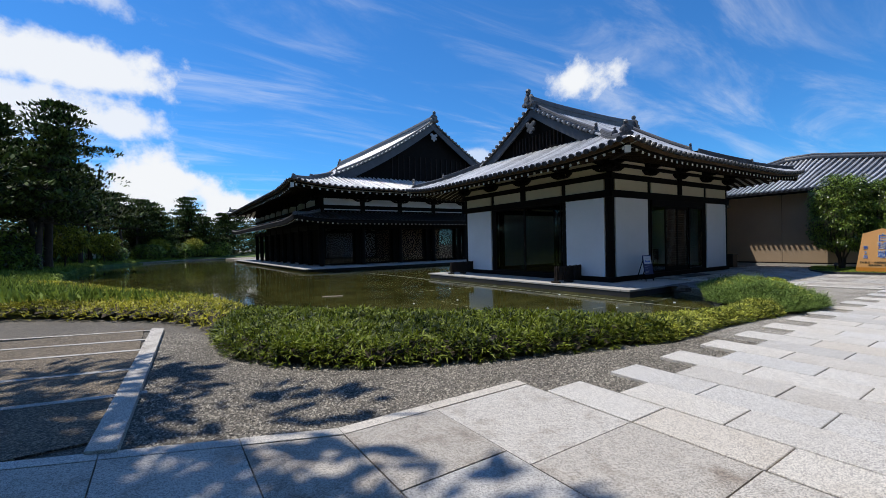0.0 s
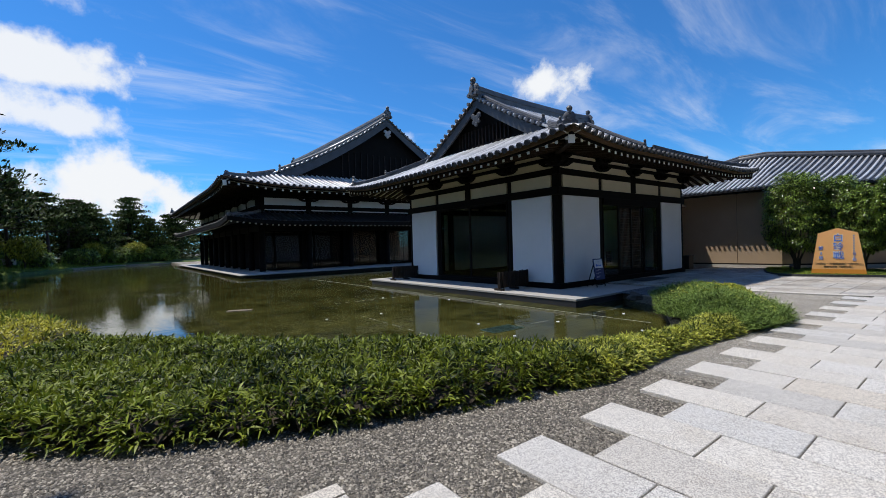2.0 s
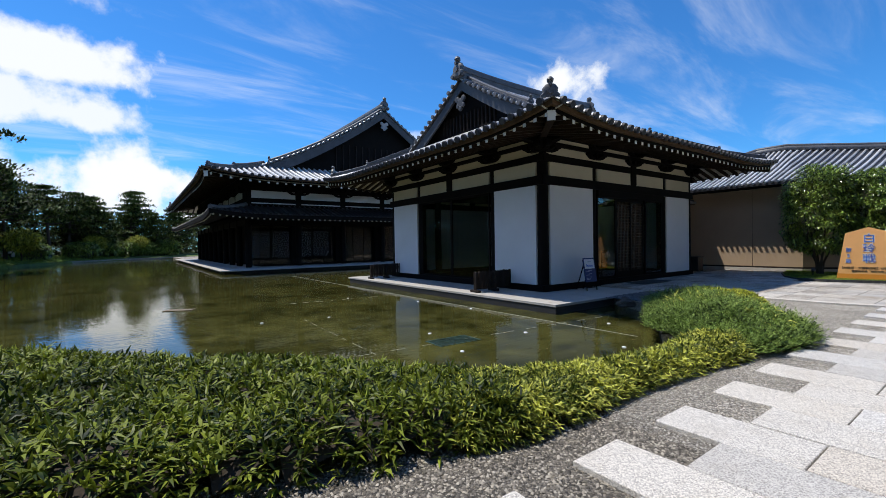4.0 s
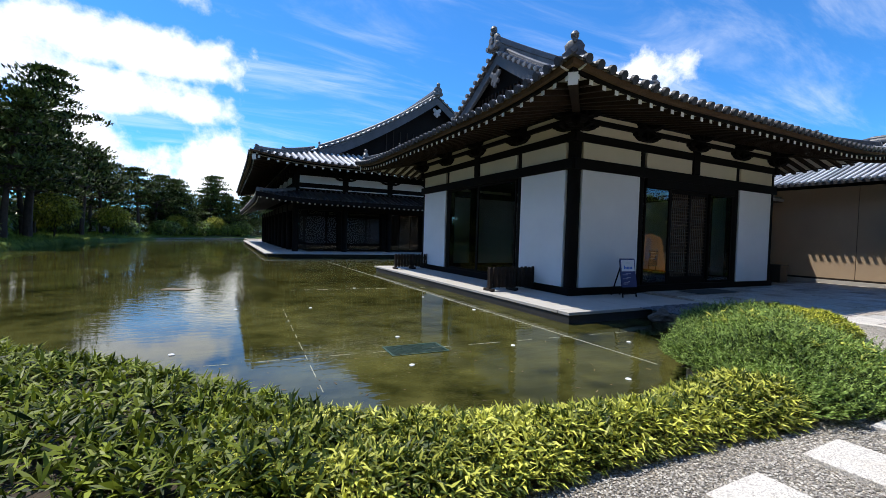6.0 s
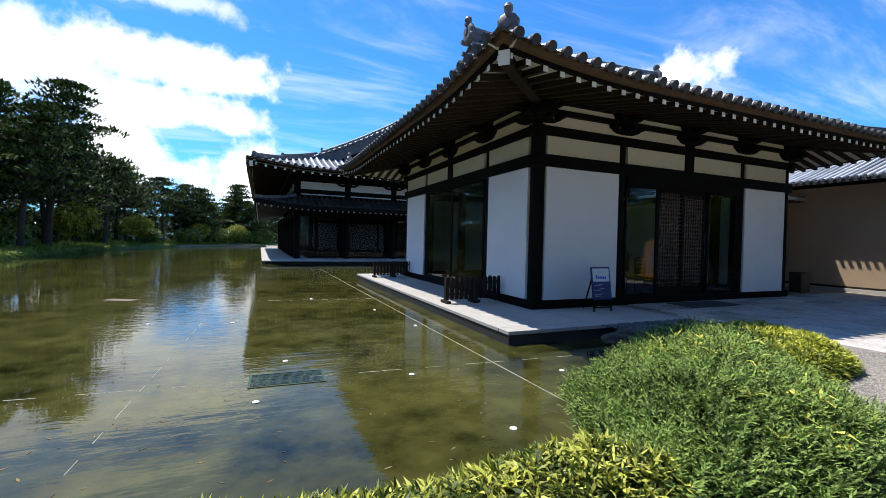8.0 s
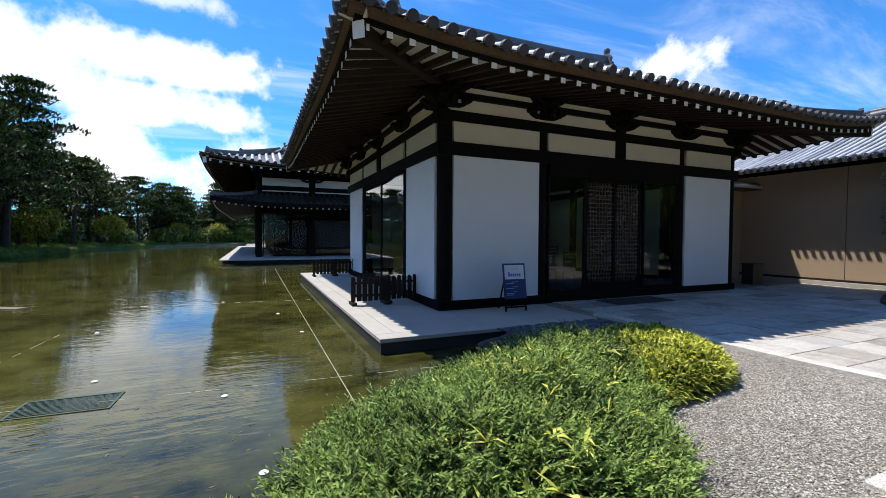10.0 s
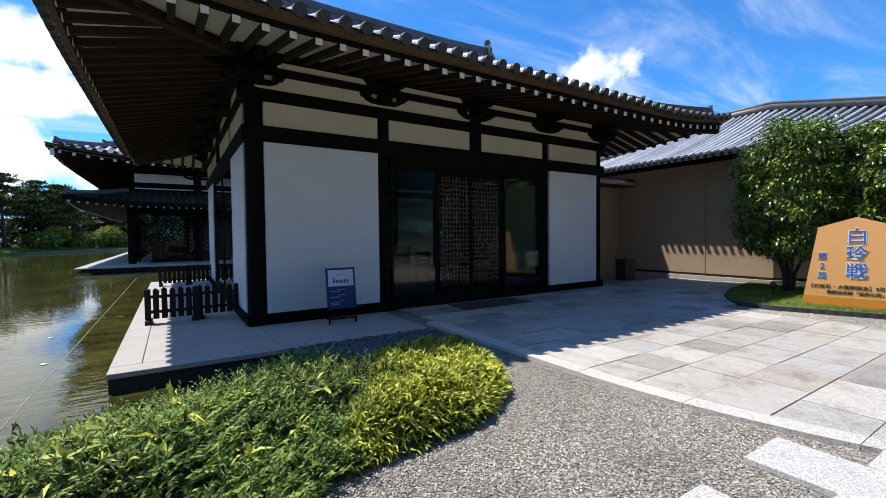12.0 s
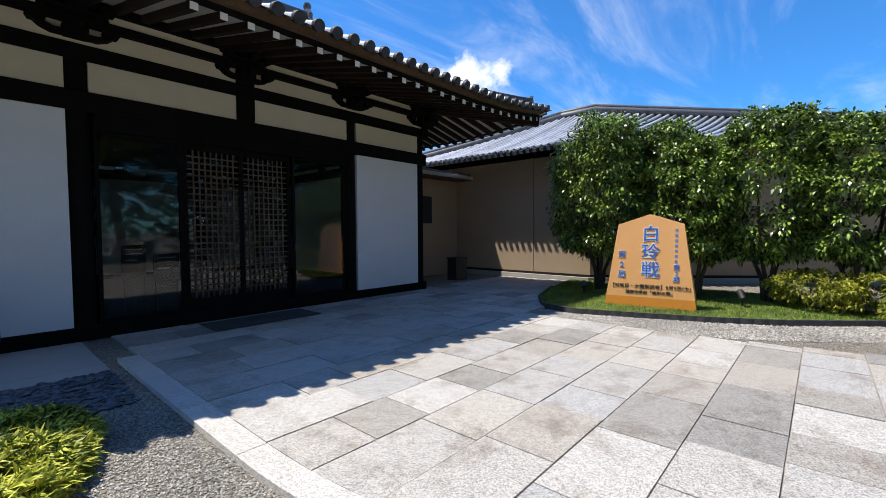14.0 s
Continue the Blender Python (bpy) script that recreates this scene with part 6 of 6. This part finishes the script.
def pine(name, seed, tall, spread, lean=0.0, crown_from=0.35, pads=60, blade=0.4, per_pad=62, material=None, label="", flat=0.45, at=None, pad_size=1.0):
    """A pine: leaning trunk, level limbs, and flat pads of needles at their ends."""
    rng = np.random.default_rng(seed)
    tree = thing("pine_tree", label or "dark green pine with a bare leaning trunk", "tree", at, "pines round the pond")
    bend = rng.uniform(-1, 1, 4)
    az0 = rng.uniform(0, 6.28)

    def trunk_at(q):
        r = lean * q * q + 0.25 * math.sin(q * 5 + bend[0]) * q
        return np.array([math.cos(az0) * r + 0.2 * math.sin(q * 4 + bend[1]) * q, math.sin(az0) * r, tall * q])

    s = Shape()
    qs = np.linspace(0, 0.97, 12)
    s.tube([trunk_at(q) for q in qs], [tall * 0.021 * (1 - 0.85 * q) + 0.02 for q in qs], 9)
    part("trunk", s, M_BARK, tree, smooth=True)
    limbs, roots, ways, lens = Shape(), [], [], []
    for k in range(pads):
        # limbs stand in tiers with gaps between them
        tiers = max(5, pads // 5)
        q = crown_from + (1 - crown_from) * (int(k * tiers / pads) + 0.35 * rng.random()) / tiers
        r = spread * (1 - ((q - crown_from) / (1 - crown_from)) ** 1.25) * rng.uniform(0.3, 1.0) + 0.25
        az = k * 2.4 + rng.uniform(-0.6, 0.6)
        a = trunk_at(min(q, 0.96))
        b = a + np.array([math.cos(az) * r, math.sin(az) * r, r * rng.uniform(-0.02, 0.3)])
        limbs.tube([a, a + (b - a) * 0.5 + np.array([0, 0, -0.06 * r]), b], [0.025 * tall * (1.1 - q) * 0.35 + 0.015, 0.03, 0.012], 5)
        size = pad_size * spread * rng.uniform(0.22, 0.4) * (1.15 - 0.45 * q)
        for c, sc in ((b, 1.0), (a + (b - a) * 0.62, 0.8)):
            m = int(per_pad * sc)
            ang, rad = rng.uniform(0, 6.28, m), size * sc * np.sqrt(rng.random(m))
            p = np.stack([c[0] + np.cos(ang) * rad, c[1] + np.sin(ang) * rad, c[2] + rng.normal(0, size * 0.06, m) + flat * size * (1 - (rad / (size * sc)) ** 2) * 0.5], 1)
            w = np.stack([np.cos(ang) * 0.8, np.sin(ang) * 0.8, np.full(m, 0.75)], 1) + rng.normal(0, 0.45, (m, 3))
            roots.append(p)
            ways.append(w / np.linalg.norm(w, axis=1)[:, None])
            lens.append(blade * rng.uniform(0.6, 1.3, m))
    part("branchwork", limbs, M_BARK, tree, smooth=True)
    roots, ways, lens = np.concatenate(roots), np.concatenate(ways), np.concatenate(lens)
    co = leaf_points(rng, roots, ways, lens, lens * 0.5, np.zeros(len(lens)))
    blades_from("crown", material or M_PINE, co, tree)
    return tree


def leafy(name, seed, tall, half_x, half_y, trunk, leaf, n, material, label, at, power=3.0, stems=4, group=""):
    """A dense broad-leaved tree or bush: several stems and a full crown with an uneven outline."""
    rng = np.random.default_rng(seed)
    tree = thing(name, label, "tree" if tall > 1.5 else "bush", at, group)
    for k in range(stems):
        a = rng.uniform(0, 6.28)
        s = Shape()
        x, y = math.cos(a) * 0.12, math.sin(a) * 0.12
        s.tube([(x * 0.6, y * 0.6, -0.06), (x, y, trunk * 0.6), (x * 3.2, y * 3.2, trunk * 1.4), (x * 4.5, y * 4.5, tall * 0.6)], [0.055, 0.045, 0.035, 0.02], 7)
        part("stem", s, M_BARK, tree, smooth=True)
    # leaves gather in clumps at the ends of twigs
    ch = (tall - trunk) / 2
    m = max(90, int(230 * (half_x * half_y * ch / 1.2) ** 0.5))
    v = rng.normal(0, 1, (m, 3))
    v /= np.linalg.norm(v, axis=1)[:, None]
    boxy = (np.abs(v) ** power).sum(1) ** (-1 / power)
    r = boxy * (1 - 0.28 * rng.random(m) ** 1.5)
    clump = v * r[:, None] * np.array([half_x, half_y, ch]) * 0.92 + np.array([0, 0, trunk + ch])
    pick = rng.integers(0, m, n)
    w = rng.normal(0, 1, (n, 3)) + v[pick] * 0.7
    w[:, 2] += 0.25
    w /= np.linalg.norm(w, axis=1)[:, None]
    size = 0.25 * (half_x * half_y * ch) ** (1 / 3) * rng.uniform(0.7, 1.3, m)[pick]
    p = clump[pick] + w * (size * rng.random(n) ** 0.6)[:, None] * np.array([1, 1, 0.75])
    p[:, 2] = np.maximum(p[:, 2], 0.05)
    w += rng.normal(0, 0.45, (n, 3))
    w[:, 2] -= 0.3
    w /= np.linalg.norm(w, axis=1)[:, None]
    ln = leaf * rng.uniform(0.7, 1.3, n)
    co = leaf_points(rng, p, w, ln, ln * 0.5, rng.uniform(0, 0.5, n))
    blades_from("crown", material, co, tree)
    return tree


# evergreen screen before the wing
for k, (x, y, hx, hy, h, n) in enumerate(((29.6, 8.0, 0.95, 1.15, 4.7, 44000), (30.1, 6.5, 0.8, 0.9, 4.35, 34000), (29.5, 5.7, 0.7, 0.75, 3.7, 26000), (30.0, 4.4, 0.85, 1.0, 4.2, 36000), (29.9, 3.0, 0.8, 0.95, 3.95, 30000), (30.1, 1.6, 0.8, 0.9, 3.8, 26000))):
    leafy("evergreen_tree", 30 + k, h, hx, hy, 0.85, 0.088, int(n * 0.72), M_BROAD, "clipped glossy evergreen tree with dark slim stems", pose(x, y, 0.02), 3.4, 5, "evergreen screen before the wing")
for k, (x, y, hx, hy, h) in enumerate(((29.6, 3.6, 0.75, 0.8, 0.75), (29.4, 2.5, 0.8, 0.9, 0.8), (29.9, 1.4, 0.8, 0.8, 0.8))):
    leafy("azalea_bush", 50 + k, h, hx, hy, 0.08, 0.055, 10000, M_AZALEA, "rounded yellow-green azalea bush on the lawn", pose(x, y, 0.02), 2.3, 3, "azaleas on the lawn")
pine("pine_tree", 61, 3.0, 1.3, 0.5, 0.3, 22, 0.1, 200, M_BROAD, "small trained garden pine with layered pads", 0.5, pose(28.9, 0.6, 0.02), 1.0)

# pines round the pond
pa = pine("pine_tree", 71, 16.0, 5.8, 3.4, 0.3, 58, at=pose(-7.2, 53.0, 0.3))
pb = pine("pine_tree", 72, 12.5, 4.8, 2.4, 0.33, 48, at=pose(-11.5, 47.0, 0.4))
pc = pine("pine_tree", 73, 10.5, 4.8, 2.6, 0.45, 38, at=pose(-6.5, 66.0, 0.4), flat=0.3)
pd = pine("pine_tree", 74, 8.5, 4.0, 1.4, 0.18, 50, at=pose(1.5, 90.0, 0.5), label="bushy green pine beyond the pond")
rng = random.Random(77)
FAR_TREES = [(pb, -9.5, 41.0, 1.0), (pa, -14.0, 56.0, 0.95), (pb, -9.0, 60.0, 1.0), (pc, -12.0, 72.0, 1.1), (pc, -3.6, 83.0, 1.0), (pb, -8.5, 78.0, 0.85), (pa, -15.0, 45.0, 0.9), (pb, -13.0, 38.0, 0.95),
             (pd, -3.0, 92.0, 1.0), (pd, 5.5, 98.0, 1.1), (pb, 6.0, 104.0, 1.0), (pd, 9.5, 96.0, 0.9), (pd, 13.0, 99.0, 1.0), (pc, 15.0, 108.0, 1.0), (pd, -8.0, 88.0, 1.1), (pd, -13.0, 84.0, 1.2),
             (pa, -19.0, 64.0, 1.0), (pc, -18.0, 52.0, 1.0), (pb, -20.0, 75.0, 1.1), (pd, 20.0, 104.0, 1.1), (pd, 0.5, 99.0, 1.2), (pb, -14.0, 31.0, 0.9), (pa, -20.0, 36.0, 0.9), (pb, -6.9, 47.5, 0.9), (pc, -8.6, 56.5, 1.1), (pb, -11.0, 52.0, 1.1), (pa, -10.5, 46.0, 0.85), (pc, -6.6, 75.0, 1.0), (pb, -2.0, 87.0, 0.8)]
for src, x, y, k in FAR_TREES:
    copy_thing(src, pose(x, y, 0.4, 0, 0, rng.uniform(0, 360)) @ Matrix.Scale(k, 4))
bush = leafy("shrub", 81, 2.2, 1.6, 1.4, 0.1, 0.3, 2600, M_BROAD, "rounded green shrub on the far bank", pose(-1.0, 86.0, 0.4), 2.2, 3, "shrubs on the far bank")
maple = leafy("small_tree", 82, 4.2, 2.0, 1.9, 1.2, 0.3, 2600, M_AZALEA, "small yellow-green tree on the far bank", pose(-6.8, 58.0, 0.3), 2.0, 3, "small trees on the far bank")
for x, y, k in ((-9.0, 50.0, 1.3), (-11.0, 57.0, 1.5), (-10.5, 66.0, 1.5), (-8.0, 80.0, 1.4), (-12.0, 43.0, 1.3), (2.5, 90.5, 1.0), (5.0, 92.5, 1.1), (8.0, 94.0, 1.0), (11.0, 94.5, 1.2), (-4.0, 76.5, 0.9), (-8.0, 69.0, 0.9), (-7.5, 45.0, 0.7), (0.3, 84.5, 1.0)):
    copy_thing(bush, pose(x, y, 0.35, 0, 0, rng.uniform(0, 360)) @ Matrix.Scale(k, 4))
for x, y, k in ((-5.0, 74.0, 0.9), (1.0, 87.5, 0.8), (-9.5, 63.0, 0.8), (6.5, 93.5, 0.8)):
    copy_thing(maple, pose(x, y, 0.35, 0, 0, rng.uniform(0, 360)) @ Matrix.Scale(k, 4))
# unseen woods added behind the walk, for the glass to reflect and to block sky light
for x, y, k in ((-13, 2, 0.9), (8, -8, 1.0), (24, -8, 0.9)):
    copy_thing((pa, pb, pd)[(x + y) % 3], pose(x, y, GROUND_Z, 0, 0, rng.uniform(0, 360)) @ Matrix.Scale(k, 4))
# the tall pine whose shade falls on the start of the path
pine("pine_tree", 91, 18.0, 5.6, 0.6, 0.55, 120, 0.42, 170, None, "tall pine beside the start of the path", 0.4, pose(-6.4, 9.2, GROUND_Z))


def wood_belt(line, tall, n, seed, label, leaf=0.8):
    """A thick wood, too far or too dense to count its trees."""
    rng = np.random.default_rng(seed)
    e = np.array(line, float)
    t = rng.uniform(0, len(e) - 1.001, n)
    k = t.astype(int)
    p = e[k] + (e[k + 1] - e[k]) * (t - k)[:, None]
    top = tall * (0.72 + 0.2 * np.sin(t * 9.0) + 0.12 * np.sin(t * 23.0 + 1) + 0.06 * np.sin(t * 61.0))
    z = top * rng.random(n) ** 0.75
    p = np.stack([p[:, 0] + rng.normal(0, 1.3, n), p[:, 1] + rng.normal(0, 1.3, n), z], 1)
    w = rng.normal(0, 1, (n, 3))
    w[:, 2] = np.abs(w[:, 2]) * 0.6
    w /= np.linalg.norm(w, axis=1)[:, None]
    ln = leaf * rng.uniform(0.5, 1.4, n)
    ob = blades_from("woodland", M_PINE, leaf_points(rng, p, w, ln, ln * 0.4, rng.uniform(0, 0.4, n)))
    tagged(ob, label, "woods", kind="stuff")


wood_belt([(-21, 22), (-24, 45), (-23, 68), (-15, 92), (2, 112), (16, 116), (34, 112)], 8.5, 34000, 95, "dark dense pine wood beyond the pond")
wood_belt([(-15, 34), (-14, 52), (-13, 68), (-8, 84), (1, 95), (10, 101), (22, 104)], 4.6, 18000, 97, "dark undergrowth below the far pines", 0.5)
# out-of-view belt, its height and nearness chosen to cut the southern sky light
wood_belt([(-20, 16), (-16, 0), (-8, -9), (6, -10), (20, -10), (34, -11), (46, -12)], 17.0, 48000, 96, "unseen dense wood behind the path, added tall to block sky light")


def parked_car():
    car = thing("car", "small white van parked under the far pines", "car", pose(-8.3, 79.0, 0.42, 0, 0, 25))
    s = Shape()
    prof = [(-1.7, 0.3), (-1.75, 0.8), (-1.6, 1.05), (-1.2, 1.75), (1.5, 1.8), (1.7, 1.6), (1.72, 0.35)]
    rows = [[(x, y, z) for x, z in prof] for y in (-0.75, -0.72, 0.72, 0.75)]
    s.grid(rows, True)
    s.face(rows[0])
    s.face(rows[-1])
    part("body", s, M_WHITE, car)
    for y in (-0.77, 0.76):
        for x0, x1 in ((-1.0, 0.05), (0.15, 1.4)):
            box_part("window", (x0, y, 1.1), (x1, y + 0.012, 1.6), M_INK, car)
        for x in (-1.1, 1.1):
            s = Shape()
            s.tube([(x, y - 0.06, 0.3), (x, y + 0.07, 0.3)], 0.3, 16)
            part("wheel", s, M_INK, car, smooth=True)


parked_car()
